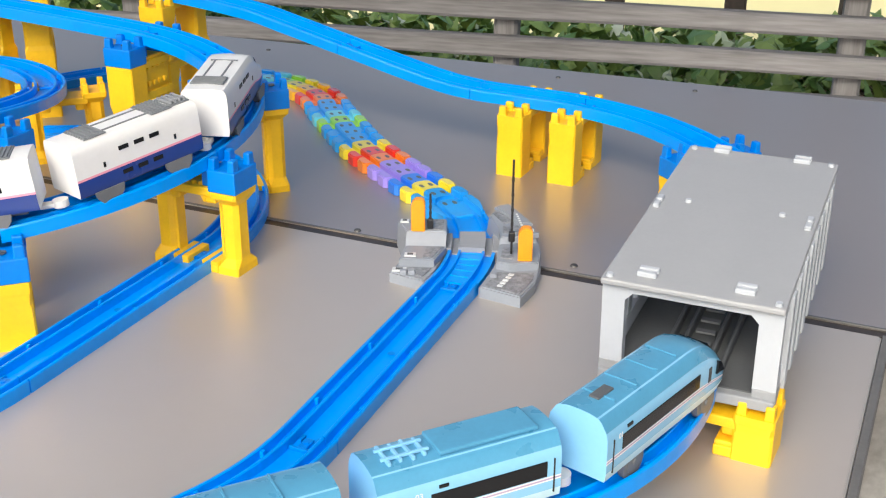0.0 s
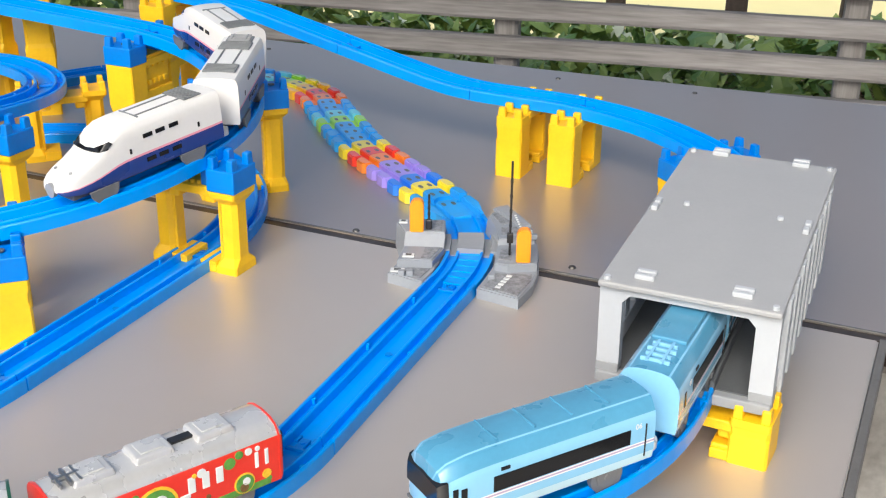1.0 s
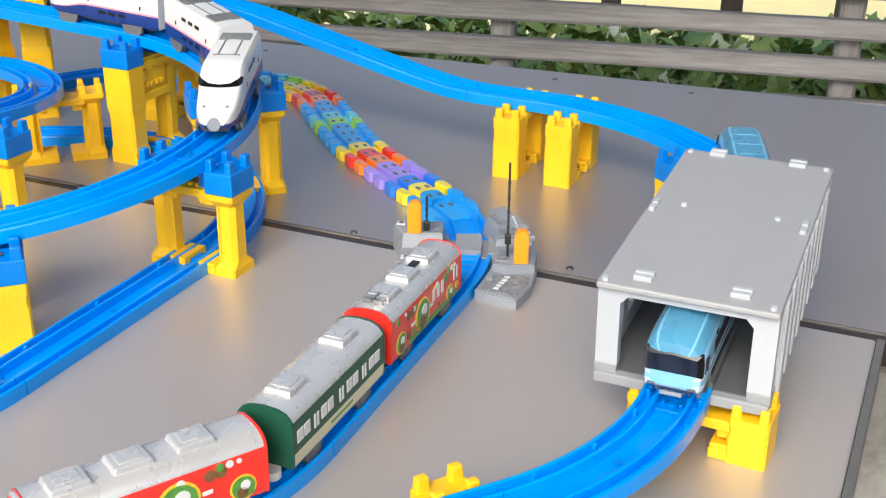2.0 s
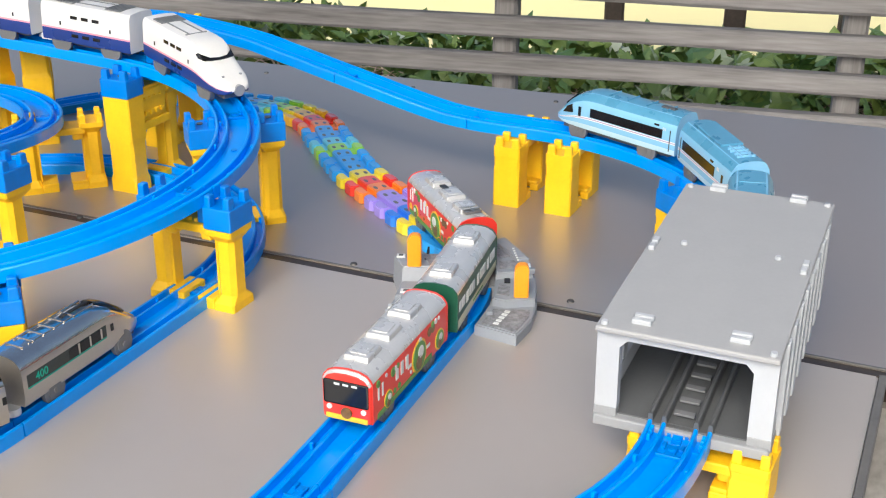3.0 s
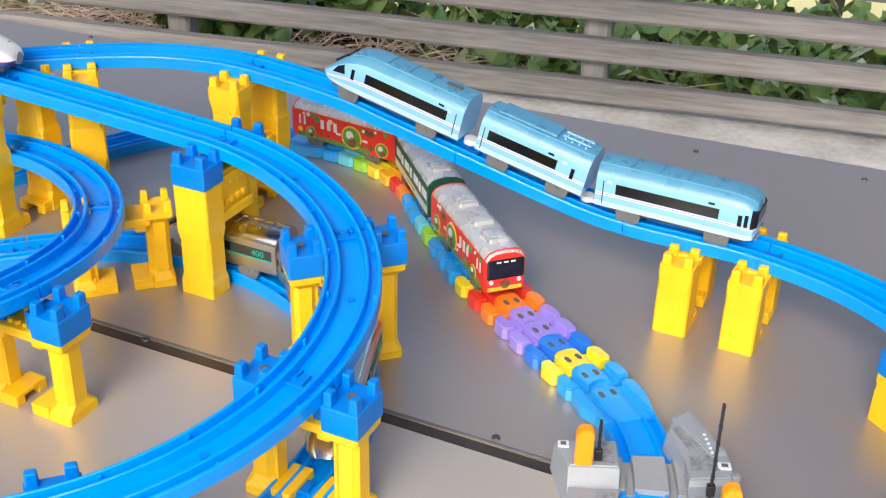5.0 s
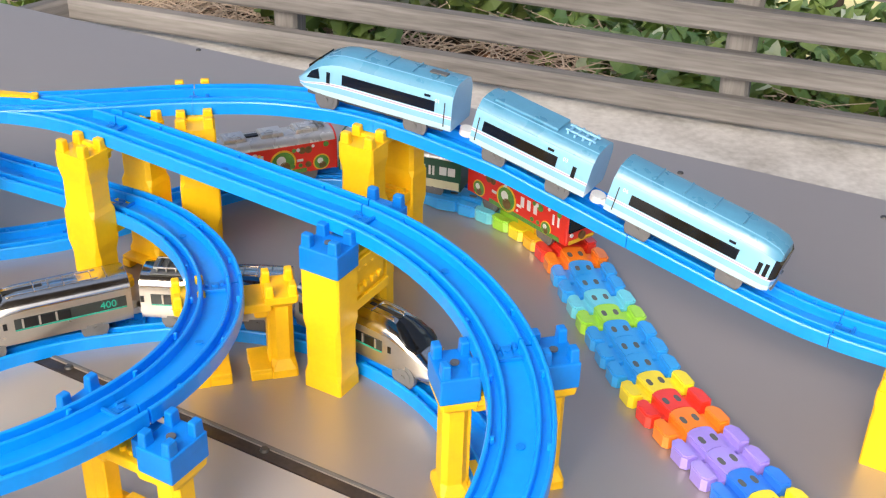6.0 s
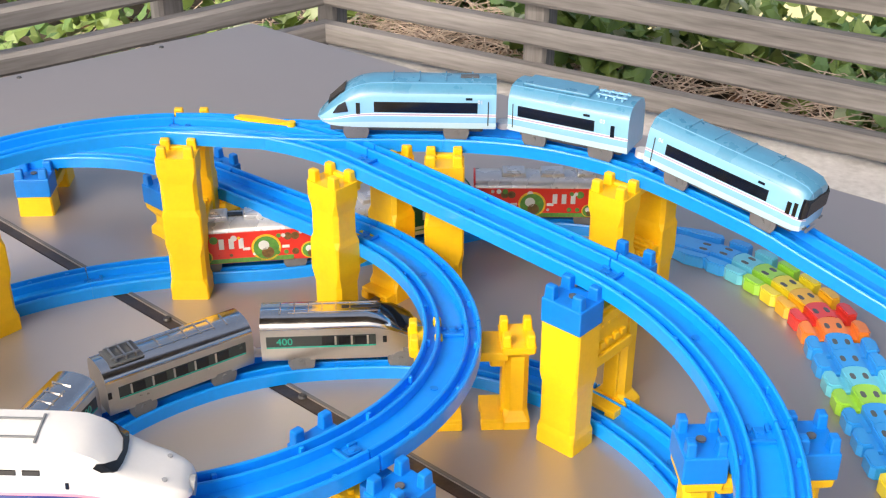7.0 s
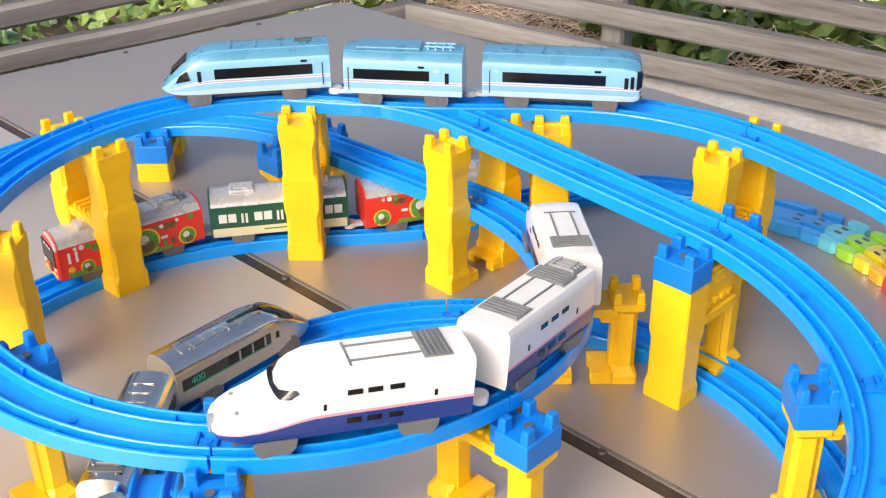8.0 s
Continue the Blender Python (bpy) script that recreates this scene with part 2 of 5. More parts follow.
def soften(pieces, rounds=10):
    """Rounds the kinks of height where slopes meet."""
    flat = [list(p) for k, pc in enumerate(pieces) for p in (pc if k == 0 else pc[1:])]
    for _ in range(rounds):
        zs = [p[2] for p in flat]
        for i in range(2, len(flat) - 2):
            flat[i][2] = (zs[i - 2] + zs[i - 1] + zs[i] + zs[i + 1] + zs[i + 2]) / 5
    out, k = [], 0
    for pc in pieces:
        out.append([tuple(p) for p in flat[k:k + len(pc)]])
        k += len(pc) - 1
    return out


# high track: up the outer ring, across, down the inner ring
WHITE_LINE = soften(lay(*on(RING_1, -157), -67, 0.036, [
    ('c', 45, 0.052), ('c', 45, 0.070), ('c', 45, 0.087), ('c', 45, 0.099), ('c', 45, 0.115), ('s', 0.222, 0.126),
    ('c', 45, 0.127), ('c', 45, 0.125), ('c', 45, 0.118), ('c', 45, 0.109), ('c', 45, 0.100), ('c', 45, 0.087),
    ('c', 45, 0.067), ('c', 45, 0.060), ('s', 0.216, 0.048), ('c', 45, 0.036), ('c', 45, 0.022), ('s', 0.216, 0.009)]), 3)
# tunnel track: out of the tunnel, round, then up a ramp to the high ring
MOUTH = (0.2160, 0.611, 69)
x, y, h = before(*back(*MOUTH, 0.015), 40)
x, y, h = back(x, y, h, 0.432)
BLUE_LINE = soften(lay(x, y, h, 0.033, [('s', 0.216, 0.033), ('s', 0.216, 0.033), ('c', 40, 0.033), ('s', 0.015, 0.033), ('s', 0.214, 0.045)]), 6)
BLUE_LINE += glide([BLUE_LINE[-1][-1], (0.303, 0.900, 0.050), (0.291, 0.970, 0.055), (0.247, 1.041, 0.058), (0.184, 1.088, 0.061), (0.128, 1.113, 0.062), (0.085, 1.131, 0.063), (0.041, 1.150, 0.069), (-0.050, 1.188, 0.091), (-0.108, 1.213, 0.105), (-0.158, 1.234, 0.116), (-0.247, 1.268, 0.1255),
                    (-0.325, 1.282, 0.1265), (-0.400, 1.270, 0.1265), (-0.500, 1.234, 0.127), (-0.6045, 1.2096, 0.127)])
RING_END = lay(*on(RING_2, 113), 203, 0.127, [('c', 45, 0.125), ('c', 45, 0.118)])
# ground track with the coloured links
x, y, h = before(-0.003, 0.594, 70.6, 45)
x, y, h = back(x, y, h, 0.432)
RED_LINE = lay(x, y, h, 0, [('s', 0.216, 0), ('s', 0.216, 0), ('c', 45, 0), ('s', 0.234, 0), ('c', 36, 0, 0.2145)])
LINKS = glide([RED_LINE[-1][-1], (0.0575, 0.990, 0), (0.0398, 1.0175, 0), (0.0165, 1.055, 0), (-0.006, 1.0925, 0), (-0.030, 1.134, 0), (-0.0475, 1.176, 0), (-0.063, 1.2165, 0), (-0.0795, 1.258, 0), (-0.093, 1.299, 0), (-0.1145, 1.332, 0), (-0.1465, 1.3625, 0), (-0.1859, 1.3855, 0), (-0.2350, 1.397, 0)])
REAR_LINE = glide([LINKS[-1][-1], (-0.303, 1.408, 0), (-0.373, 1.390, 0), (-0.440, 1.332, 0), (-0.515, 1.258, 0), (-0.598, 1.211, 0), (-0.670, 1.160, 0), (-0.724, 1.094, 0), (-0.754, 1.012, 0), (-0.760, 0.915, 0), (-0.745, 0.80, 0)])
# ground track under the rings
GR = 0.2145
x, y, h = back(-0.130, 0.8561, 69, 0.216)
x, y, h = before(x, y, h, 45)
x, y, h = back(x, y, h, 0.648)
SILVER_LINE = lay(x, y, h, 0, [('s', 0.216, 0)] * 3 + [('c', 45, 0), ('s', 0.225, 0)] + [('c', 45, 0, GR)] * 3 + [('s', 0.022, 0)] + [('c', 45, 0, GR), ('c', 45, 0, 0.19), ('c', 45, 0, 0.19)] + [('s', 0.108, 0)])


class Line:
    """A path by its length."""
    def __init__(self, *groups):
        pts = []
        for g in groups:
            for pc in g:
                pts += list(pc) if not pts else list(pc[1:])
        self.p = np.array(pts)
        self.s = np.r_[0, np.cumsum(np.linalg.norm(np.diff(self.p, axis=0), axis=1))]

    def at(self, v):
        return Vector([float(np.interp(v, self.s, self.p[:, i])) for i in range(3)])


# ---- the table ----
U = Vector((math.cos(radians(-21.4)), math.sin(radians(-21.4)), 0))
V = Vector((-U.y, U.x, 0))
SEAM = Vector((0.3795, 0.760, 0))


def tab(u, v, z=0.0):
    """A place on the table, u along the seam and v across it, from the corner of the front sheet."""
    return SEAM + U * u + V * v + Vector((0, 0, z))


def sheet(name, corners, label, mat):
    bm = prism(B(), [(p.x, p.y) for p in corners], -0.03, 0.0)
    es = [e for e in bm.edges if all(v.co.z > -0.01 for v in e.verts)]
    bmesh.ops.bevel(bm, geom=es, offset=0.0015, segments=2, affect='EDGES')
    return tagged(part(name, bm, mat), label, "table top", "sheets of the table", "structure")


front_sheet = sheet("table_top_1", [tab(-1.9, -1.6), tab(0, -1.6), tab(0, -0.004), tab(-1.9, -0.004)], "satin grey-beige table sheet with a thin dark edge", TABLE)
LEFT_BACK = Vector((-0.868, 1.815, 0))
rear_sheet = sheet("table_top_2", [tab(-1.65, 0.006), tab(1.2, 0.006), Vector((1.15, 1.15, 0)), LEFT_BACK, Vector((-1.21, 1.29, 0))], "satin brown-grey table sheet reaching to the fence, darkened for a dark reflection", TABLE_REAR)
for nm, u0, u1, v0, v1, z0, z1, mat, lab in (
        ("seam_strip", -1.85, 1.2, -0.0036, 0.0056, -0.02, -0.0008, SEAM_DARK, "dark bronze strip in the table seam"),
        ("seam_lip", -1.85, 1.2, 0.0058, 0.0085, -0.001, 0.0008, EDGE_GREY, "thin grey lip along the table seam"),
        ("edge_band", 0.0005, 0.006, -1.6, -0.004, -0.032, 0.0012, EDGE_GREY, "dark grey edge band of the table")):
    bm = B()
    box(bm, (u0 + u1) / 2, (v0 + v1) / 2, (z0 + z1) / 2, u1 - u0, v1 - v0, z1 - z0, 0.0004)
    ob = part(nm, bm, mat, at=Matrix.Translation(SEAM) @ pose(0, 0, 0, 0, 0, -21.4))
    tagged(ob, lab, "trim", "", "structure")
# screws along the seam and the back edge
bm = cyl(B(), (0, 0, 0.0004), 'z', 0.0034, 0.0018, 14, 0.0026)
box(bm, 0, 0, 0.0014, 0.004, 0.0007, 0.0004)
screw = tagged(part("screw", bm, SCREW_STEEL, at=Matrix.Translation((-0.012, 0.928, 0))), "small round steel screw in the table sheet", "screw", "screws of the table")
for p in ((0.168, 0.865), (-0.279, 1.022), (-0.585, 1.141), (-0.44, 1.085), (0.0, 1.485), (0.18, 1.43), (0.34, 1.38), (-0.2, 1.545), (0.335, 0.80), (-0.55, 1.70), (-0.93, 1.69), (-1.03, 1.54)):
    copy_thing(screw, pose(p[0], p[1], 0, 0, 0, 37 * p[0] * 100))
# table legs and the ground below
for k, (lx, ly) in enumerate(((0.2, 0.2), (-1.1, 0.9), (0.7, 1.0), (-0.75, 1.6))):
    tagged(part("table_leg", box(B(), 0, 0, -0.375, 0.07, 0.07, 0.69, 0.004), WOOD, at=pose(lx, ly, 0, 0, 0, -21)), "square wooden leg under the table", "table leg", "legs of the table", "structure")
gm = B()
prism(gm, [(-400, -400), (400, -400), (400, 400), (-400, 400)], -0.9, -0.72)
tagged(part("ground", gm, GROUND), "dim grey paving under and round the table", "ground", "", "structure")

# ---- rails ----
GAUGE_HALF = [(0.0190, 0), (0.0190, 0.0092), (0.0184, 0.0102), (0.0172, 0.0104), (0.0164, 0.0098), (0.0160, 0.0044), (0.0112, 0.0042), (0.0106, 0.0094), (0.0099, 0.0101), (0.0089, 0.0101), (0.0082, 0.0094), (0.0077, 0.0036)]
GAUGE = GAUGE_HALF + [(-a, b) for a, b in reversed(GAUGE_HALF)]


def local_frame(pts, i):
    a, b = Vector(pts[max(0, i - 1)]), Vector(pts[min(len(pts) - 1, i + 1)])
    d = (b - a).normalized()
    side = Vector((-d.y, d.x, 0)).normalized()
    m = Matrix((d, side, d.cross(side))).transposed().to_4x4()
    m.translation = Vector(pts[i])
    return m


STOP = mesh_of(box(B(), 0, 0, 0, 0.0028, 0.0022, 0.0045, 0.0004), RAIL_BLUE)


def rail(pts, label, mat=None, group="blue toy rails", ends=True):
    """One rail with a stud joint at its end and small stops beside its grooves."""
    mat = mat or RAIL_BLUE
    o = Vector(pts[0])
    rel = [Vector(p) - o for p in pts]
    ob = thing("toy_rail", Matrix.Translation(o), label, "toy rail", group)
    gap = (rel[-1] - rel[-2]).normalized() * 0.0006
    part("rail_body", sweep(B(), rel[:-1] + [rel[-1] - gap], GAUGE), mat, ob)
    bm = B()
    # joint: a tongue in a framed pocket
    box(bm, -0.004, 0, 0.0066, 0.010, 0.0060, 0.0020, 0.0004)
    box(bm, -0.0105, 0, 0.0068, 0.0022, 0.0150, 0.0024, 0.0004)
    box(bm, 0.0005, 0.0052, 0.0066, 0.006, 0.0022, 0.0020, 0.0003)
    box(bm, 0.0005, -0.0052, 0.0066, 0.006, 0.0022, 0.0020, 0.0003)
    cyl(bm, (-0.004, 0, 0.0078), 'z', 0.0019, 0.0012, 10)
    part("joint", bm, BLOCK_BLUE, ob, at=local_frame([tuple(p) for p in rel], len(rel) - 1) @ pose(0, 0, -0.0018))
    for i in ((2, 6, 10) if len(pts) > 8 else ()):
        m = local_frame([tuple(p) for p in rel], i)
        for sgn in (1, -1):
            piece("stop", STOP, ob, m @ pose(0, sgn * 0.0152, 0.0070))
    mid = local_frame([tuple(p) for p in rel], len(rel) // 2)
    bm = cyl(B(), (0, 0, 0.0044), 'z', 0.0026, 0.0006, 16)
    part("moulding_mark", bm, BLOCK_BLUE, ob, at=mid)
    return ob


for k, pc in enumerate(WHITE_LINE):
    rail(pc, "bright blue plastic toy rail raised on piers" if k < 17 else "bright blue plastic toy rail running down to the table")
for pc in BLUE_LINE[:4]:
    rail(pc, "bright blue plastic toy rail before the grey tunnel")
for a, b in ((5, 7), (7, 9), (9, 11), (11, 13), (13, 16), (16, 18), (18, 20)):
    run = list(BLUE_LINE[a])
    for pc in BLUE_LINE[a + 1:b]:
        run += pc[1:]
    rail(run, "bright blue plastic toy rail climbing on yellow piers")
for k, pc in enumerate(RED_LINE[:-1]):
    rail(pc, "bright blue plastic toy rail lying on the table")
for a, b in ((0, 2), (2, 4), (4, 6), (6, 8), (8, 10)):
    rail(REAR_LINE[a] + REAR_LINE[b - 1][1:], "bright blue plastic toy rail lying on the rear sheet")
for pc in SILVER_LINE:
    rail(pc, "bright blue plastic toy rail lying under the raised rings")

# yellow lever of the turnout where the two high tracks meet
lever = thing("turnout_lever", pose(-0.520, 1.2365, 0.1392, 0, 0, 184), "thin yellow plastic lever on the high turnout", "lever")
bm = B()
prism(bm, [(-0.006, -0.002), (0.030, -0.0045), (0.040, -0.0035), (0.043, 0.001), (0.03, 0.003), (-0.006, 0.002)], -0.0022, 0.0004)
part("tongue", bm, YELLOW, lever)
part("pivot", cyl(B(), (-0.005, 0, -0.0010), 'z', 0.0035, 0.0035, 16), YELLOW, lever)


# ---- piers ----
TOWER = 0.0305          # middle of a tower from the track's middle


STUD = {m: mesh_of(box(B(), 0, 0, 0.0035, 0.0080, 0.0062, 0.0100, 0.0011, 0.86), m) for m in (YELLOW, BLOCK_BLUE)}


def nubs(ob, mat, z, w=0.0305, d=0.0240):
    for sx in (-1, 1):
        for sy in (-1, 1):
            piece("stud", STUD[mat], ob, pose(sx * (w / 2 - 0.0050), sy * (d / 2 - 0.0040), z))


def octagon(bm, w, d, c, z):
    return [bm.verts.new((x, y, z)) for x, y in ((-w / 2 + c, -d / 2), (w / 2 - c, -d / 2), (w / 2, -d / 2 + c), (w / 2, d / 2 - c), (w / 2 - c, d / 2), (-w / 2 + c, d / 2), (-w / 2, d / 2 - c), (-w / 2, -d / 2 + c))]


def column(bm, rows):
    """A faceted column from (height, width, depth, chamfer) rows."""
    rings = [octagon(bm, w, d, c, z) for z, w, d, c in rows]
    for r0, r1 in zip(rings, rings[1:]):
        for i in range(8):
            bm.faces.new((r0[i], r0[(i + 1) % 8], r1[(i + 1) % 8], r1[i]))
    bm.faces.new(rings[0][::-1])
    bm.faces.new(rings[-1])


def tower_mesh(h, storeys):
    """A pier's tower: broad base, faceted waist, flared head and crenels, storey over storey."""
    bm = B()
    hs = h / storeys
    rows = []
    for k in range(storeys):
        z = k * hs
        if storeys == 1 and h > 0.07:
            rows += [(0, 0.0305, 0.0240, 0.0013), (h * 0.12, 0.0303, 0.0238, 0.0013), (h * 0.17, 0.0288, 0.0226, 0.0026), (h * 0.50, 0.0288, 0.0226, 0.0026), (h * 0.58, 0.0303, 0.0238, 0.0013), (h, 0.0305, 0.0240, 0.0013)]
        elif storeys == 1:
            rows += [(0, 0.0305, 0.0240, 0.0015), (h * 0.60, 0.0302, 0.0237, 0.0015), (h * 0.66, 0.0298, 0.0234, 0.0022), (h * 0.80, 0.0300, 0.0236, 0.0018), (h * 0.84, 0.0305, 0.0240, 0.0013), (h, 0.0305, 0.0240, 0.0013)]
        else:
            rows += [(z, 0.0305, 0.0240, 0.0013), (z + hs * 0.20, 0.0304, 0.0239, 0.0013), (z + hs * 0.28, 0.0286, 0.0226, 0.0030), (z + hs * 0.64, 0.0284, 0.0225, 0.0030), (z + hs * 0.76, 0.0301, 0.0237, 0.0018), (z + hs * 0.80, 0.0305, 0.0240, 0.0013), (z + hs * 0.995, 0.0305, 0.0240, 0.0013)]
    column(bm, rows)
    return bm


def leg_mesh(h, sgn):
    """A slim leg with a flared head and a notched foot that reaches inwards."""
    bm = B()
    column(bm, [(0, 0.029, 0.019, 0.0012), (0.006, 0.0288, 0.0188, 0.0015), (0.012, 0.0185, 0.0160, 0.0035), (h - 0.011, 0.0180, 0.0160, 0.0035), (h - 0.005, 0.0298, 0.0225, 0.0013), (h, 0.0305, 0.0235, 0.0012)])
    return bm


TOE = mesh_of(box(B(), 0, 0, 0.0030, 0.0080, 0.0150, 0.0060, 0.0007), YELLOW)
FOOT_PLATE = mesh_of(box(B(), 0, 0, 0.0075, 0.0290, 0.0150, 0.0035, 0.0007), YELLOW)


def leg_extras(tower, h, sgn):
    for fx in (-0.0105, 0.0105):
        piece("toe", TOE, tower, pose(fx, -sgn * 0.0165, 0))
    piece("foot_plate", FOOT_PLATE, tower, pose(0, -sgn * 0.0165, 0))
    part("rib", box(B(), 0, -sgn * 0.0085, h * 0.48, 0.0110, 0.0036, h * 0.74, 0.0007), YELLOW, tower)


PEG = mesh_of(cyl(B(), (0, 0, 0.0012), "z", 0.0021, 0.0030, 10), YELLOW)


def pier(x, y, heading, h, kind="plain", label="", inner=True, outer=True):
    """A bridge pier across the track: two towers, a crossbeam under the rail, feet; kind 'block' carries blue blocks."""
    group = "yellow toy bridge piers"
    lab = label or {"plain": "bright yellow plastic toy bridge pier with crenelled towers", "block": "yellow plastic toy bridge pier topped with blue blocks",
                    "tall": "tall yellow plastic toy bridge pier of two storeys", "mini": "low yellow plastic toy bridge block", "slim": "yellow plastic toy bridge pier on slim legs", "bastion": "yellow plastic toy bridge pier with blue blocks on top"}[kind]
    ob = thing("bridge_pier", pose(x, y, 0, 0, 0, heading), lab, "toy bridge pier", group)
    cap = 0.018 if kind in ("block", "bastion") else 0.0
    body = h - cap + {"tall": -0.003, "plain": -0.003}.get(kind, 0.003)
    storeys = 2 if body > 0.088 else 1
    for sgn, want in ((1, outer), (-1, inner)):
        if not want:
            continue
        m = pose(0, sgn * TOWER, 0)
        if kind == "slim":
            leg = part("tower", leg_mesh(body, sgn), YELLOW, ob, at=m)
            nubs(leg, YELLOW, body)
            leg_extras(leg, body, sgn)
        elif kind in ("block", "bastion"):
            if kind == "bastion" and (sgn > 0 or h < 0.09):
                bm = tower_mesh(body, 1)
            elif body > 0.03:
                bm = leg_mesh(body, sgn)
            else:
                bm = B()
                column(bm, [(0, 0.0315, 0.0250, 0.0015), (body, 0.0302, 0.0238, 0.0015)])
            leg = part("tower", bm, YELLOW, ob, at=m)
            if body > 0.03 and (kind == "block" or (h > 0.09 and sgn < 0)):
                leg_extras(leg, body, sgn)
            bm = box(B(), 0, 0, body + cap / 2, 0.0312, 0.0250, cap, 0.0011)
            blk = part("block", bm, BLOCK_BLUE, ob, "blue plastic block with four studs", at=m)
            nubs(blk, BLOCK_BLUE, h + 0.0035, 0.0312, 0.0250)
            part("socket", cyl(B(), (0, 0, h + 0.0042), 'z', 0.0028, 0.001, 14), DARK_GREY, blk, "dark round socket")
        else:
            bm = tower_mesh(body, storeys)
            slim = 0.86 if kind == "plain" else 1.0
            bmesh.ops.scale(bm, vec=(slim, 1, 1), verts=bm.verts[:])
            nubs(part("tower", bm, YELLOW, ob, at=m), YELLOW, body, 0.0305 * slim)
            bm = B()
            for fx in (-0.0105, 0.0105):
                box(bm, fx * slim, -sgn * 0.0165, 0.0035, 0.0085, 0.011, 0.007, 0.001)
            box(bm, 0, -sgn * 0.0155, 0.0085, 0.0285 * slim, 0.012, 0.0035, 0.001)
            part("foot", bm, YELLOW, ob, at=m)
    if inner and outer:
        capped = kind in ("block", "bastion")
        zb = h - 0.0045 - (cap - 0.006 if capped else 0)
        bm = box(B(), 0, 0, zb, 0.0275, 2 * TOWER - 0.014, 0.0070, 0.001)
        for sgn in (1, -1):
            box(bm, 0, sgn * (TOWER - 0.014), zb - 0.006, 0.0225, 0.010, 0.008, 0.002)
        beam = part("crossbeam", bm, YELLOW, ob)
        if capped:
            for i in range(5):
                for sx in (-1, 1):
                    piece("peg", PEG, beam, pose(sx * 0.0075, -0.013 + i * 0.0065, zb + 0.0035))
            for sgn in (1, -1):
                part("saddle", box(B(), 0, sgn * 0.0125, (zb + 0.0035 + h) / 2, 0.020, 0.006, h - zb - 0.0035, 0.0006), BLOCK_BLUE, ob)
    return ob


def mid_beam(ob, z, web=0.0):
    bm = box(B(), 0, 0, z, 0.0270, 2 * TOWER - 0.016, 0.008, 0.001)
    for i in range(5):
        box(bm, 0, -0.014 + i * 0.007, z + 0.0055, 0.022, 0.004, 0.004, 0.0006)
    if web:
        box(bm, 0.0, 0, z + web / 2, 0.022, 2 * TOWER - 0.022, web, 0.001)
        for r in (0.3, 0.75):
            for i in range(4):
                for sx in (-1, 1):
                    box(bm, sx * 0.0115, -0.012 + i * 0.008, z + web * r, 0.004, 0.005, 0.005, 0.0008)
    part("lower_beam", bm, YELLOW, ob)


def ring_pier(c, a, h, kind, **kw):
    return pier(*on(c, a), a + 90, h, kind, **kw)


ring_pier(RING_1, -22, 0.083, "block")
ring_pier(RING_1, 23, 0.094, "block")
p = ring_pier(RING_1, 68, 0.110, "bastion", label="tall yellow pier with a pegged web and blue blocks on top")
mid_beam(p, 0.062, 0.038)
ring_pier(RING_1, -67, 0.064, "bastion", label="stacked yellow pier blocks with a blue block on top")
ring_pier(RING_1, -112, 0.048, "block")
p = ring_pier(RING_2, 68, 0.127, "tall")
mid_beam(p, 0.056)
p = ring_pier(RING_2, 111, 0.128, "tall")
mid_beam(p, 0.056)
p = pier(-0.728, 1.092, 248, 0.126, "tall")
mid_beam(p, 0.058)
p = ring_pier(RING_2, 203, 0.118, "tall")
ring_pier(RING_2, 248, 0.103, "block")
ring_pier(RING_2, 293, 0.094, "block")
ring_pier(RING_2, -22, 0.080, "block")
pier(-0.3195, 1.102, 113, 0.064, "slim")
e = WHITE_LINE[14][-1]
pier(e[0], e[1], 158, 0.046, "block", label="low yellow plastic pier with blue blocks on top")
e = WHITE_LINE[15][-1]
pier(e[0], e[1], 203, 0.034, "block", label="low yellow plastic pier with blue blocks on top")
pier(0.290, 0.984, 118, 0.053, "bastion", label="low yellow plastic pier with blue blocks behind the tunnel")
pier(0.181, 1.090, 157, 0.062, "plain")
pier(0.133, 1.111, 157, 0.062, "plain")
p = pier(-0.247, 1.268, 160, 0.126, "tall")
mid_beam(p, 0.058)
p = pier(-0.400, 1.270, 200, 0.127, "tall")
mid_beam(p, 0.058)
pier(0.2320, 0.617, 66, 0.027, "mini")
near = min((p for pc in BLUE_LINE[:4] for p in pc), key=lambda p: (p[0] - 0.105) ** 2 + (p[1] - 0.480) ** 2)
pier(near[0], near[1], 35, 0.033, "mini")

# ---- tunnel ----
F, Bk = Vector(BLUE_LINE[4][0]), Vector(BLUE_LINE[4][-1])
tm = local_frame([tuple(F), tuple(Bk)], 0)
tunnel = thing("toy_tunnel", tm, "grey plastic toy tunnel with a flat roof, standing on yellow blocks", "toy tunnel")
TL, TW, TH = 0.224, 0.1035, 0.066
# floor with a dark rail in it
bm = box(B(), TL / 2 - 0.003, 0, 0.0035, TL, TW, 0.007, 0.001)
part("base", bm, MID_GREY, tunnel, "mid-grey plastic base")
# added sheet over the base; its dark grey stands for the tunnel's inner shade
part("floor", box(B(), TL / 2 - 0.003, 0, 0.0074, TL - 0.012, TW - 0.012, 0.0010), DARK_GREY, tunnel, "sheet over the tunnel base, coloured dark grey for the shade inside")
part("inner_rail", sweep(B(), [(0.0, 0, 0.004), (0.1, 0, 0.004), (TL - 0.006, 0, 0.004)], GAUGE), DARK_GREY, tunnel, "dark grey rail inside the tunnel")
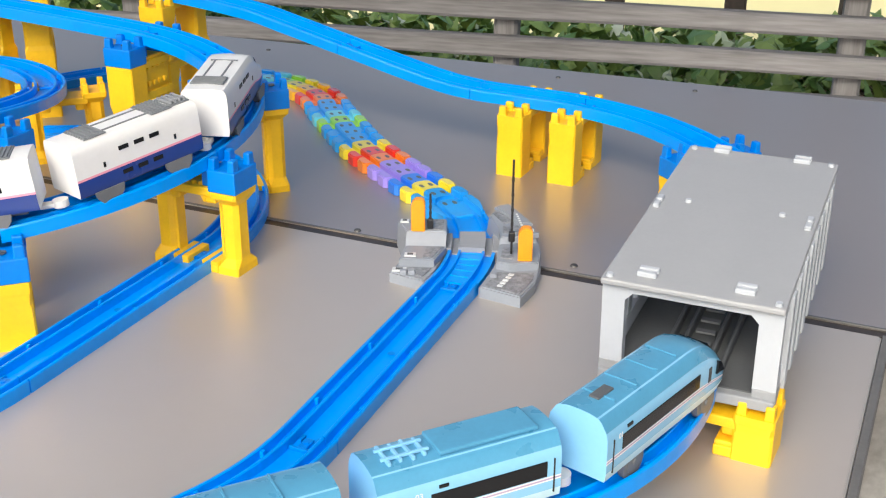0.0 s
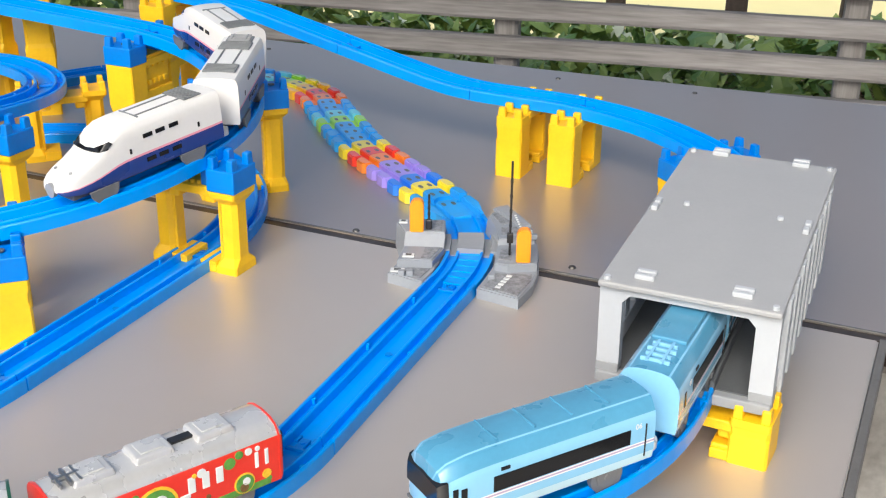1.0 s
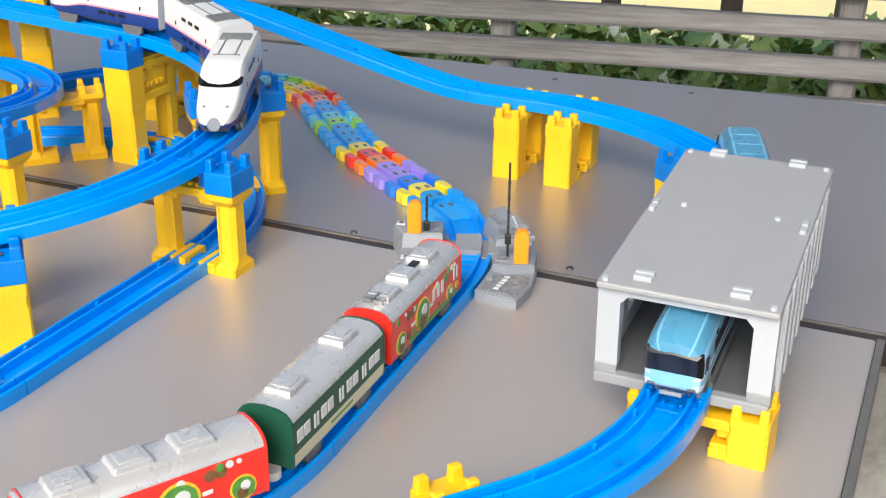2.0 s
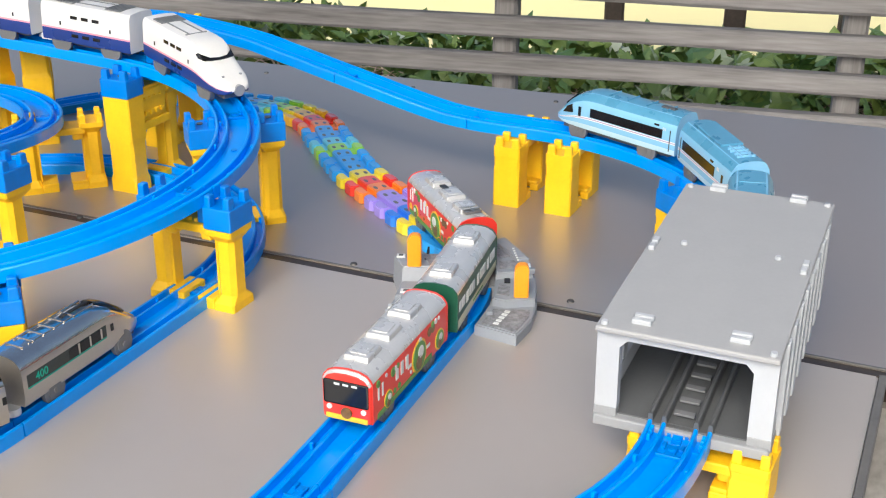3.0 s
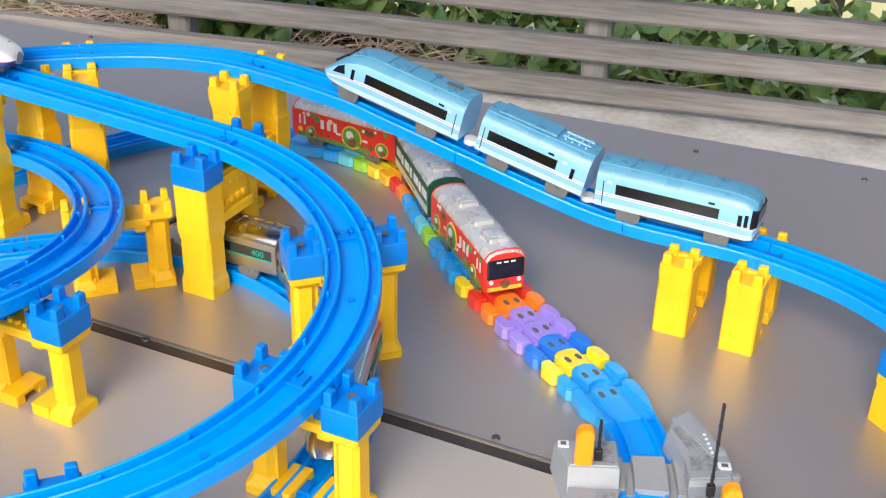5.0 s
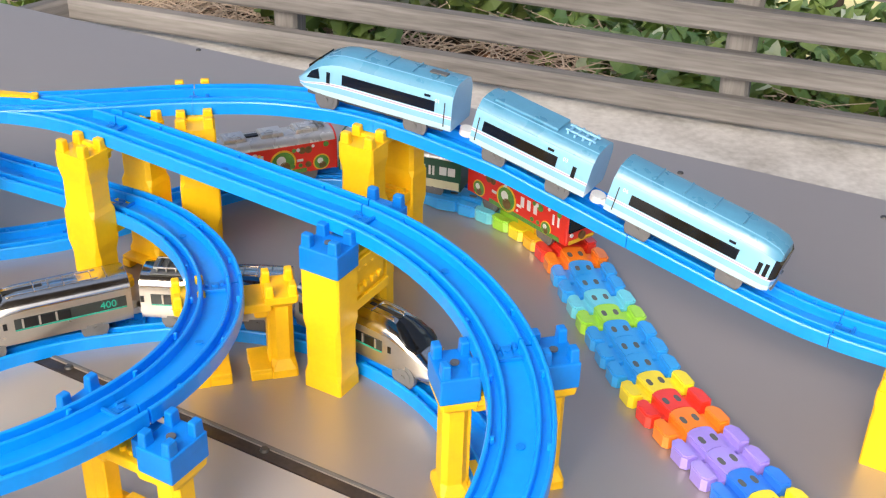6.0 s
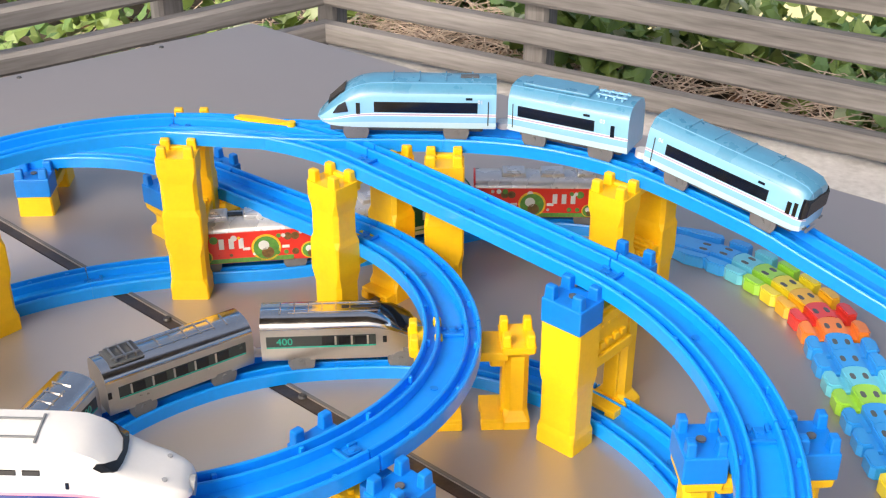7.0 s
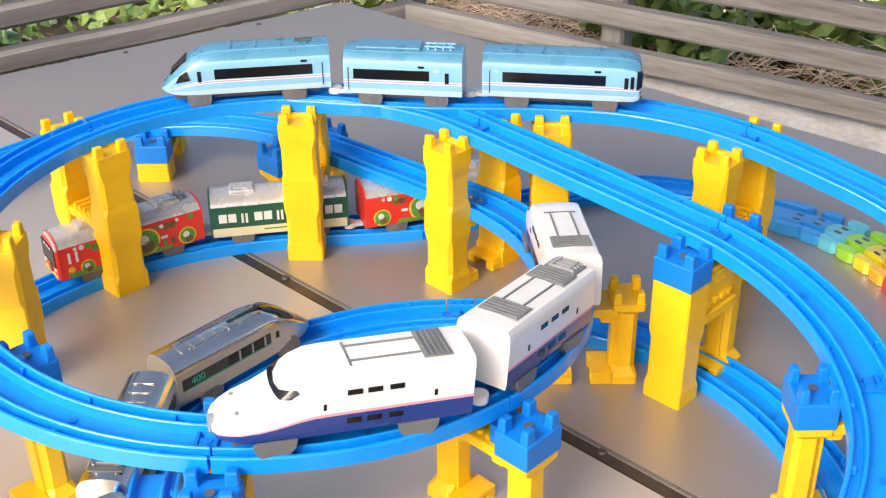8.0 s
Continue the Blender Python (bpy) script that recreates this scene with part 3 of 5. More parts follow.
SLEEPER = mesh_of(box(B(), 0, 0, 0.0105, 0.0045, 0.012, 0.0016, 0.0003), SLEEPER_GREY)
for i in range(14):
    piece("sleeper", SLEEPER, tunnel, pose(0.012 + i * 0.015, 0, 0))
bm = box(B(), TL / 2 - 0.003, 0, TH, TL + 0.003, TW + 0.001, 0.004, 0.0012)
roof = part("roof", bm, ROOF_DIMMED, tunnel, "flat pale grey roof with paired studs, coloured darker for the weak top light")
for fx in (0.03, 0.5, 0.96):
    for sgn in (1, -1):
        if fx == 0.5:
            at2 = ((fx * TL, sgn * (TW / 2 - 0.004)),)
            sz = (0.0075, 0.004)
        else:
            at2 = ((fx * TL + 0.004, sgn * 0.028),)
            sz = (0.004, 0.0115)
        for px, py in at2:
            for off in (-0.003, 0.003):
                bm = box(B(), px + (off if fx != 0.5 else off * 1.6), py, TH + 0.003, sz[0], sz[1], 0.0036, 0.0008)
                part("stud", bm, PALE_GREY, roof)
for px, py in ((0.0, TW / 2 - 0.004), (0.0, -TW / 2 + 0.004), (TL - 0.008, TW / 2 - 0.004), (TL - 0.008, -TW / 2 + 0.004), (0.12, 0.03), (0.12, -0.03)):
    part("stud", cyl(B(), (px, py, TH + 0.0026), 'z', 0.0024, 0.003, 12, 0.0018), PALE_GREY, roof)
# portal frames with chamfered corners
for fx in (0.0, TL - 0.010):
    bm = B()
    out = [(-TW / 2, 0.012), (-TW / 2, TH), (TW / 2, TH), (TW / 2, 0.012)]
    inn = [(-TW / 2 + 0.0135, 0.012), (-TW / 2 + 0.0135, TH - 0.012), (-TW / 2 + 0.018, TH - 0.007), (TW / 2 - 0.018, TH - 0.007), (TW / 2 - 0.0135, TH - 0.012), (TW / 2 - 0.0135, 0.012)]
    loop = out + inn[::-1]
    a = [bm.verts.new((fx, yy, zz)) for yy, zz in loop]
    b = [bm.verts.new((fx + 0.007, yy, zz)) for yy, zz in loop]
    n = len(loop)
    for i in range(n):
        bm.faces.new((a[i], a[(i + 1) % n], b[(i + 1) % n], b[i]))
    bm.faces.new(a[::-1])
    bm.faces.new(b)
    part("portal", bm, PALE_GREY, tunnel)
    for sgn in (1, -1):
        part("portal_foot", box(B(), fx + 0.0035, sgn * (TW / 2 - 0.0065), 0.006, 0.0078, 0.0138, 0.013, 0.0006), MID_GREY, tunnel, "mid-grey foot of the portal")
for sgn in (1, -1):
    part("side_sill", box(B(), TL / 2 - 0.003, sgn * (TW / 2 - 0.003), 0.013, TL - 0.02, 0.005, 0.012, 0.0006), PALE_GREY, tunnel)
    part("side_beam", box(B(), TL / 2 - 0.003, sgn * (TW / 2 - 0.003), TH - 0.006, TL - 0.02, 0.005, 0.010, 0.0006), PALE_GREY, tunnel)
    for i in range(8):
        part("column", box(B(), 0.026 + i * 0.0235, sgn * (TW / 2 - 0.0015), TH / 2, 0.0095, 0.007, TH - 0.004, 0.0008), PALE_GREY, tunnel)

# ---- crossing base with two handles ----
DC = RED_LINE[4]
dm = pose(0.085, 0.870, 0)
device = thing("crossing_base", dm, "grey plastic crossing base with orange handles and black barrier rods", "toy crossing")
inv = dm.inverted()
dloc = [inv @ Vector(p) for p in DC]


def plate(name, low, z0, z1, mat, label="", high=None, bev=0.0010):
    """A raised plate; high is its upper outline where the sides slope."""
    bm = B()
    a = [bm.verts.new((px, py, z0)) for px, py in low]
    b = [bm.verts.new((px, py, z1)) for px, py in (high or low)]
    n = len(a)
    for i in range(n):
        bm.faces.new((a[i], a[(i + 1) % n], b[(i + 1) % n], b[i]))
    bm.faces.new(a[::-1])
    bm.faces.new(b)
    es = [e for e in bm.edges if all(v.co.z > z1 - 1e-5 for v in e.verts)]
    bmesh.ops.bevel(bm, geom=es, offset=bev, segments=2, affect='EDGES')
    return part(name, bm, mat, device, label)


LEFT_LOW = [(-0.061, -0.043), (-0.033, -0.059), (-0.026, -0.038), (-0.021, -0.012), (-0.053, -0.011), (-0.055, -0.030)]
plate("wing_base", LEFT_LOW, 0, 0.009, DEVICE_GREY)
plate("wing_step", [(-0.0545, -0.033), (-0.027, -0.033), (-0.019, -0.006), (-0.051, -0.006)], 0.009, 0.0155, DEVICE_GREY)
plate("wing_deck", [(-0.052, -0.0125), (-0.020, -0.0095), (-0.019, 0.036), (-0.052, 0.034), (-0.061, 0.030)], 0.0, 0.0225, DEVICE_GREY, "", [(-0.051, 0.006), (-0.019, 0.007), (-0.020, 0.034), (-0.051, 0.032), (-0.0595, 0.028)])
plate("wing_base", [(0.008, -0.066), (0.039, -0.083), (0.050, -0.058), (0.0555, -0.030), (0.0555, 0.004), (0.024, 0.004), (0.020, -0.032)], 0, 0.009, DEVICE_GREY)
plate("wing_step", [(0.021, -0.034), (0.031, -0.038), (0.0535, -0.034), (0.0560, -0.012), (0.054, 0.016), (0.024, 0.016)], 0.009, 0.0155, DEVICE_GREY)
plate("wing_deck", [(0.023, -0.006), (0.0535, -0.002), (0.0535, 0.026), (0.034, 0.072), (0.018, 0.064), (0.012, 0.050), (0.023, 0.020)], 0.0, 0.0205, DEVICE_GREY, "", [(0.0235, 0.002), (0.0525, 0.006), (0.0515, 0.025), (0.032, 0.069), (0.020, 0.062), (0.015, 0.050), (0.0235, 0.020)])
plate("wing_ridge", [(0.019, 0.062), (0.031, 0.070), (0.050, 0.028), (0.040, 0.026)], 0.0205, 0.0235, DEVICE_GREY)
for o, z in (([(-0.050, -0.040), (-0.035, -0.052), (-0.029, -0.036), (-0.046, -0.035)], 0.009), ([(-0.036, -0.030), (-0.029, -0.030), (-0.022, -0.010), (-0.034, -0.010)], 0.0155),
             ([(0.013, -0.065), (0.038, -0.079), (0.049, -0.052), (0.050, -0.041), (0.022, -0.041)], 0.009), ([(0.026, 0.010), (0.044, 0.012), (0.038, 0.026), (0.026, 0.024)], 0.0205),
             ([(0.024, -0.028), (0.034, -0.030), (0.035, -0.008), (0.026, -0.008)], 0.0155), ([(-0.030, 0.010), (-0.022, 0.010), (-0.022, 0.030), (-0.036, 0.030)], 0.0225),
             ([(0.018, 0.052), (0.028, 0.060), (0.037, 0.036), (0.027, 0.030)], 0.0205)):
    part("rough_panel", prism(B(), o, z - 0.0005, z + 0.0007), SPECKLE, device, "speckled rough grey panel")
for k in range(5):
    part("white_mark", box(B(), 0.024 + k * 0.0021, -0.066 + k * 0.0050, 0.0100, 0.0040, 0.0030, 0.0006, rot=-20), PICTURE_WHITE, device, "small white painted mark")
for k in range(6):
    part("white_mark", box(B(), 0.0375 + k * 0.0007, 0.044 - k * 0.0046, 0.0238, 0.0018, 0.0018, 0.0006), PICTURE_WHITE, device, "small white painted mark")
for cx, cy, z, sx in ((-0.0535, -0.040, 0.009, 0.011), (-0.046, -0.026, 0.0155, 0.009), (-0.054, 0.026, 0.0225, 0.007), (0.047, 0.016, 0.0205, 0.008)):
    fr = part("printed_plate", box(B(), cx, cy, z + 0.0006, sx, 0.0065, 0.0012, 0.0003), PICTURE_WHITE, device, "small white printed plate")
    part("plate_centre", box(B(), cx, cy, z + 0.0014, sx * 0.5, 0.0032, 0.0004), DARK_GREY, fr)
for cx, cy, z in ((-0.050, -0.047, 0.009), (-0.0435, -0.047, 0.009), (0.019, -0.050, 0.009), (0.052, 0.004, 0.0205)):
    part("moulded_block", box(B(), cx, cy, z + 0.0018, 0.005, 0.0045, 0.0040, 0.0006), DEVICE_GREY, device)
# road deck and rails on the base
prof_low = [(0.019, 0.0), (0.019, 0.0092), (0.0163, 0.0092), (0.0160, 0.005), (0.0108, 0.005), (0.0104, 0.0098), (0.0086, 0.0098), (0.0082, 0.0068), (-0.0082, 0.0068), (-0.0086, 0.0098), (-0.0104, 0.0098), (-0.0108, 0.005), (-0.0160, 0.005), (-0.0163, 0.0092), (-0.019, 0.0092), (-0.019, 0)]
part("lower_rail", sweep(B(), dloc[:6], prof_low), RAIL_BLUE, device, "short curved blue rail with ribs")
bm = B()
for i in range(1, 6):
    q = local_frame([tuple(p) for p in dloc], i)
    tmp = box(B(), 0, 0, 0.0072, 0.002, 0.0155, 0.0012)
    tmp.transform(q)
    me = bpy.data.meshes.new("tmp")
    tmp.to_mesh(me)
    tmp.free()
    bm.from_mesh(me)
    bpy.data.meshes.remove(me)
part("ribs", bm, RAIL_BLUE, device)
part("road_deck", sweep(B(), dloc[5:9], [(0.024, 0), (0.024, 0.0095), (0.019, 0.0105), (0.0165, 0.0105), (0.016, 0.006), (0.011, 0.006), (0.0105, 0.012), (-0.0105, 0.012), (-0.011, 0.006), (-0.016, 0.006), (-0.0165, 0.0105), (-0.019, 0.0105), (-0.024, 0.0095), (-0.024, 0)]), MID_GREY, device, "smooth grey road deck")
part("upper_rail", sweep(B(), dloc[8:], prof_low), RAIL_BLUE, device, "short curved blue rail")
RODS = []
for sgn, px, py, z0, hgt, lean in ((1, -0.042, 0.0105, 0.0215, 0.032, 6), (-1, 0.0430, -0.0290, 0.0150, 0.080, 1)):
    hb = B()
    hz = 0.0275
    outl = [(-0.0055, 0), (0.0055, 0), (0.0055, hz - 0.003), (0.0035, hz), (-0.0025, hz), (-0.0055, hz - 0.004)]
    a = [hb.verts.new((px + xx, py - 0.0042, z0 + zz)) for xx, zz in outl]
    b = [hb.verts.new((px + xx, py + 0.0042, z0 + zz)) for xx, zz in outl]
    for i in range(6):
        hb.faces.new((a[i], a[(i + 1) % 6], b[(i + 1) % 6], b[i]))
    hb.faces.new(a[::-1])
    hb.faces.new(b)
    bmesh.ops.bevel(hb, geom=hb.edges[:], offset=0.0008, segments=2, affect='EDGES')
    part("handle", hb, ORANGE, device, "orange plastic upright handle")
    bm = box(B(), 0, 0, hgt / 2, 0.0018, 0.0022, hgt, 0.0003)
    box(bm, 0, 0, hgt * 0.22, 0.005, 0.0045, 0.008, 0.0008)
    for q in (0.35, 0.5, 0.65, 0.8):
        box(bm, 0, 0, hgt * q, 0.0022, 0.0026, 0.0025, 0.0002)
    foot = (px + 0.0095, py + 0.002, z0 - 0.002) if sgn > 0 else (px - 0.0105, py + 0.009, z0 - 0.002)
    rod = part("barrier_rod", bm, BLACK, device, "thin black barrier rod that swings down", at=pose(*foot, -lean, 0, 0))
    RODS.append((rod, foot, lean, 84 if sgn > 0 else 86))

# ---- chain of coloured links ----
def plastic(name, c):
    return material(name, c, 0.30, vary=0.05, coat=1.0)


LINK = {"b": plastic("blue_link", (0.03, 0.20, 0.80)), "l": plastic("light_blue_link", (0.03, 0.35, 0.85)), "c": plastic("cyan_link", (0.16, 0.62, 0.78)), "g": plastic("green_link", (0.36, 0.72, 0.05)),
        "y": plastic("yellow_link", (0.88, 0.72, 0.02)), "k": plastic("amber_link", (0.92, 0.50, 0.01)), "o": plastic("orange_link", (0.92, 0.24, 0.015)), "r": plastic("red_link", (0.80, 0.04, 0.02)), "p": plastic("lilac_link", (0.36, 0.27, 0.80))}
NAMES = {"b": "blue", "l": "light blue", "c": "cyan", "g": "green", "y": "yellow", "k": "amber", "o": "orange", "r": "red", "p": "lilac"}
chain = Line(LINKS)
order = "lybpporylllgcllorkygcl"
ADAPTER = 0.042
pitch = (chain.s[-1] - 2 * ADAPTER) / len(order)


def rounded(outline, z0, z1, bev):
    bm = prism(B(), outline, z0, z1)
    es = [e for e in bm.edges if all(v.co.z > z1 - 1e-5 for v in e.verts)]
    bmesh.ops.bevel(bm, geom=es, offset=bev, segments=2, affect='EDGES')
    return bm


def slot_shape(x, y, dz=0.0):
    """A rounded oblong hole's dark floor."""
    return prism(B(), [(x + 0.0026 * math.cos(k * 0.6283) + (0.0012 if math.cos(k * 0.6283) > 0 else -0.0012), y + 0.0019 * math.sin(k * 0.6283)) for k in range(10)], 0.0086 + dz, 0.0096 + dz)


def link_meshes(pt):
    """Centre piece with a round front over the next link's hollow back, and a wing beyond each wheel groove."""
    front = [(pt * 0.50 + 0.0046 * math.cos(a), 0.0098 * math.sin(a)) for a in [radians(-90 + 22.5 * k) for k in range(9)]]
    back_arc = [(-pt * 0.50 + 0.0046 * math.cos(a) + 0.0008, 0.0092 * math.sin(a)) for a in [radians(90 - 22.5 * k) for k in range(9)]]
    bm = rounded(front + back_arc, 0.0, 0.0094, 0.0010)
    wing = rounded([(-pt * 0.46, 0.0160), (pt * 0.34, 0.0160), (pt * 0.44, 0.0185), (pt * 0.42, 0.0228), (pt * 0.20, 0.0262), (-pt * 0.32, 0.0262), (-pt * 0.47, 0.0235)], 0.0, 0.0102, 0.0012)
    pan = box(B(), 0, 0, 0.0022, pt * 0.86, 0.0330, 0.0040, 0.0005)
    slots = [slot_shape(pt * 0.10, sgn * 0.0046) for sgn in (1, -1)]
    return bm, wing, pan, slots


def adapter_meshes(ln):
    """The long end piece that joins the chain to a rail."""
    mid = rounded([(-ln * 0.5, -0.0090), (ln * 0.40, -0.0098), (ln * 0.5, -0.0060), (ln * 0.5, 0.0060), (ln * 0.40, 0.0098), (-ln * 0.5, 0.0090)], 0.0, 0.0078, 0.0008)
    wing = rounded([(-ln * 0.5, 0.0160), (ln * 0.46, 0.0160), (ln * 0.5, 0.0200), (ln * 0.44, 0.0245), (ln * 0.05, 0.0255), (-ln * 0.25, 0.0205), (-ln * 0.5, 0.0195)], 0.0, 0.0100, 0.0010)
    pan = box(B(), 0, 0, 0.0022, ln * 0.98, 0.0330, 0.0040, 0.0005)
    slots = [slot_shape(ln * 0.26, sgn * 0.0046, -0.0016) for sgn in (1, -1)]
    return mid, wing, pan, slots


def chain_piece(s0, s1, ch, meshes, label, flip=False):
    a, b = chain.at(s0), chain.at(s1)
    if flip:
        a, b = b, a
    hd = math.degrees(math.atan2(b.y - a.y, b.x - a.x))
    c = (a + b) / 2
    lk = thing("track_link", pose(c.x, c.y, 0.0006, 0, 0, hd), label, "track link", "links of the rainbow track")
    bm, wing, pan, slots = meshes
    other = wing.copy()
    bmesh.ops.scale(other, vec=(1, -1, 1), verts=other.verts[:])
    body = part("link_body", bm, LINK[ch], lk)
    part("wing", wing, LINK[ch], lk)
    part("wing", other, LINK[ch], lk)
    part("floor_plate", pan, LINK[ch], lk)
    for sl in slots:
        part("slot", sl, DARK_GREY, body, "small dark slot")


for i, ch in enumerate(order):
    s = ADAPTER + i * pitch
    chain_piece(s, s + pitch, ch, link_meshes(pitch), NAMES[ch] + " plastic link of a bending toy track")
chain_piece(0.001, ADAPTER - 0.002, "l", adapter_meshes(ADAPTER), "long light blue end link beside the grey crossing base")
chain_piece(chain.s[-1] - ADAPTER + 0.002, chain.s[-1] - 0.001, "l", adapter_meshes(ADAPTER), "long light blue end link joined to a blue rail", True)


# ---- trains ----
def loft(stations, levels, roof, bands):
    """A coach shell. stations: (x, width factor, bottom, top); levels: side heights from bottom to top as (half width, height); roof: (half width, height) up to the crown. bands: material number for each strip."""
    bm = B()
    half = levels + roof
    z0, z1 = half[0][1], half[-1][1]
    rings = []
    for x, wf, bo, to in stations:
        pts = [(wdt * wf, bo + (z - z0) / (z1 - z0) * (to - bo)) for wdt, z in half]
        ring = [bm.verts.new((x, yv, z)) for yv, z in pts] + [bm.verts.new((x, -yv, z)) for yv, z in reversed(pts[:-1])]
        rings.append(ring)
    n = len(rings[0])
    m = len(half)
    for r0, r1 in zip(rings, rings[1:]):
        for i in range(n):
            j = (i + 1) % n
            f = bm.faces.new((r0[i], r0[j], r1[j], r1[i]))
            k = i if i < m - 1 else n - 2 - i if i < n - 1 else -1
            f.material_index = bands[k] if 0 <= k < len(bands) else bands[0]
    for ring, flip in ((rings[0], False), (rings[-1], True)):
        f = bm.faces.new(ring if flip else ring[::-1])
        f.material_index = bands[len(bands) // 2]
    return bm


def running_gear(car, L, r=0.0098, x=0.28):
    for sx in (-1, 1):
        for sy in (-1, 1):
            bm = cyl(B(), (sx * x * L, sy * 0.0138, 0.0060 + r), 'y', r, 0.0036, 28)
            cyl(bm, (sx * x * L, sy * 0.0155, 0.0060 + r), 'y', r * 0.66, 0.0012, 24)
            cyl(bm, (sx * x * L, sy * 0.0162, 0.0060 + r), 'y', r * 0.2, 0.0016, 10)
            part("wheel", bm, WHEEL_GREY, car, smooth=True)
        part("axle", cyl(B(), (sx * x * L, 0, 0.0060 + r), 'y', 0.0012, 0.026, 8), STEEL, car)
    part("underframe", box(B(), 0, 0, 0.0165, L * 0.86, 0.020, 0.006, 0.001), DARK_GREY, car)


def coupler(car, x, sgn):
    bm = box(B(), x + sgn * 0.005, 0, 0.0145, 0.016, 0.008, 0.003, 0.0006)
    cyl(bm, (x + sgn * 0.011, 0, 0.0150), 'z', 0.0055, 0.005, 16)
    part("coupler", bm, WHITE_CLEAR, car, "milky white coupler")


def aerial(car, bars, mat, label):
    """A folded aerial of crossed bars: (x, y, z, length, width, height) each."""
    top = None
    for bar in bars:
        ob = part("aerial_bar" if top else "roof_aerial", box(B(), *bar, 0.0003), mat, top or car, "" if top else label)
        top = top or ob


def strip(car, name, x0, x1, z0, z1, y, mat, label=""):
    """A printed or moulded panel on both sides of a coach, as two parts."""
    for sgn in (1, -1):
        bm = box(B(), (x0 + x1) / 2, sgn * y, (z0 + z1) / 2, x1 - x0, 0.0008, z1 - z0, 0.0002)
        part(name, bm, mat, car, label)


def word(car, text, x, y, z, size, mat):
    cu = bpy.data.curves.new("text", 'FONT')
    cu.body, cu.size, cu.align_x = text, size, 'CENTER'
    cu.extrude = 0.0001
    tmp = bpy.data.objects.new("text", cu)
    me = bpy.data.meshes.new_from_object(tmp)
    bpy.data.objects.remove(tmp)
    me.materials.append(mat)
    ob = new("number", me)
    ob.parent = car
    ob.matrix_basis = pose(x, y, z, 90, 0, 0 if y < 0 else 180)


def blue_car(role):
    L = {"lead": 0.136, "mid": 0.095, "tail": 0.125}[role]
    lab = {"lead": "pale blue toy express car with a long streamlined nose", "mid": "pale blue short toy coach with roof aerials", "tail": "pale blue toy express car with a flat dark front window"}[role]
    car = thing("toy_train_car", Matrix.Identity(4), lab, "toy train", "cars of the blue train")
    W, z0, z1 = 0.0175, 0.0160, 0.0515
    lev = [(W * 0.95, z0), (W, z0 + 0.005), (W, z0 + 0.0098), (W, z0 + 0.0105), (W, z0 + 0.0115), (W, z0 + 0.0122), (W, 0.034), (W * 0.985, 0.040), (W * 0.94, 0.0435)]
    rf = [(W * 0.90, 0.0445), (W * 0.76, 0.0485), (W * 0.66, 0.0500), (W * 0.60, 0.0502), (W * 0.36, 0.0512), (0.0, z1)]
    bands = [1, 0, 2, 3, 2, 0, 0, 0, 4, 4, 4, 5, 4, 4]
    a, b = -L / 2, L / 2
    if role == "lead":
        st = [(a, 1, z0, z1), (b - 0.050, 1, z0, z1), (b - 0.042, 1, z0, z1 - 0.0004), (b - 0.034, 0.995, z0, z1 - 0.002), (b - 0.026, 0.97, z0, z1 - 0.0055), (b - 0.018, 0.92, z0, z1 - 0.0115), (b - 0.010, 0.83, z0 + 0.0005, z1 - 0.0195), (b - 0.004, 0.68, z0 + 0.002, z1 - 0.0265), (b, 0.42, z0 + 0.005, z1 - 0.031)]
    elif role == "tail":
        st = [(a, 0.70, z0 + 0.003, z1 - 0.012), (a + 0.0015, 0.90, z0 + 0.001, z1 - 0.006), (a + 0.006, 0.985, z0, z1 - 0.0025), (a + 0.016, 1, z0, z1 - 0.0006), (a + 0.028, 1, z0, z1), (b, 1, z0, z1)]
    else:
        st = [(a, 1, z0, z1), (b, 1, z0, z1)]
    body = part("body", loft(st, lev, rf, bands), [SKY_BLUE, SKY_SKIRT, WHITE, LILAC, SKY_ROOF, SKY_BLUE], car, smooth=True)
    # windows
    x0, x1 = {"lead": (a + 0.014, b - 0.044), "mid": (a + 0.026, b - 0.008), "tail": (a + 0.028, b - 0.016)}[role]
    strip(car, "window_strip", x0, x1, 0.0288, 0.0372, W, GLASS_BLACK, "long black window strip")
    d = {"lead": (b - 0.032, a + 0.006), "mid": (a + 0.012, b - 0.004), "tail": (a + 0.012, b - 0.006)}[role]
    strip(car, "door_window", d[0] - 0.0016, d[0] + 0.0016, 0.0270, 0.0360, W * (0.985 if role == "lead" else 0.995), GLASS_BLACK)
    strip(car, "door_line", d[1] - 0.0004, d[1] + 0.0004, 0.0190, 0.0380, W, BLACK)
    strip(car, "small_window", x0 + 0.004, x0 + 0.009, 0.0392, 0.0410, W * 0.992, GLASS_BLACK)
    if role == "tail":
        strip(car, "door_window", a + 0.006, a + 0.0088, 0.0270, 0.0370, W * 0.985, GLASS_BLACK)
        bm = loft([(a - 0.0006, 0.80, 0.028, 0.0395), (a + 0.0016, 0.92, 0.0265, 0.0420), (a + 0.004, 0.972, 0.026, 0.0425)], [(W, 0.026), (W, 0.034)], [(W * 0.96, 0.041), (0, 0.0425)], [0, 0, 0])
        part("windscreen", bm, GLASS_BLACK, car, "dark wide front window", smooth=True)
        for sgn in (1, -1):
            part("head_lamp", box(B(), a - 0.0001, sgn * 0.0115, 0.0188, 0.0016, 0.0045, 0.0016, 0.0004), DARK_GREY, car)
        part("plough", box(B(), a + 0.0002, 0, 0.0140, 0.0018, 0.0130, 0.0022, 0.0004), MID_GREY, car)
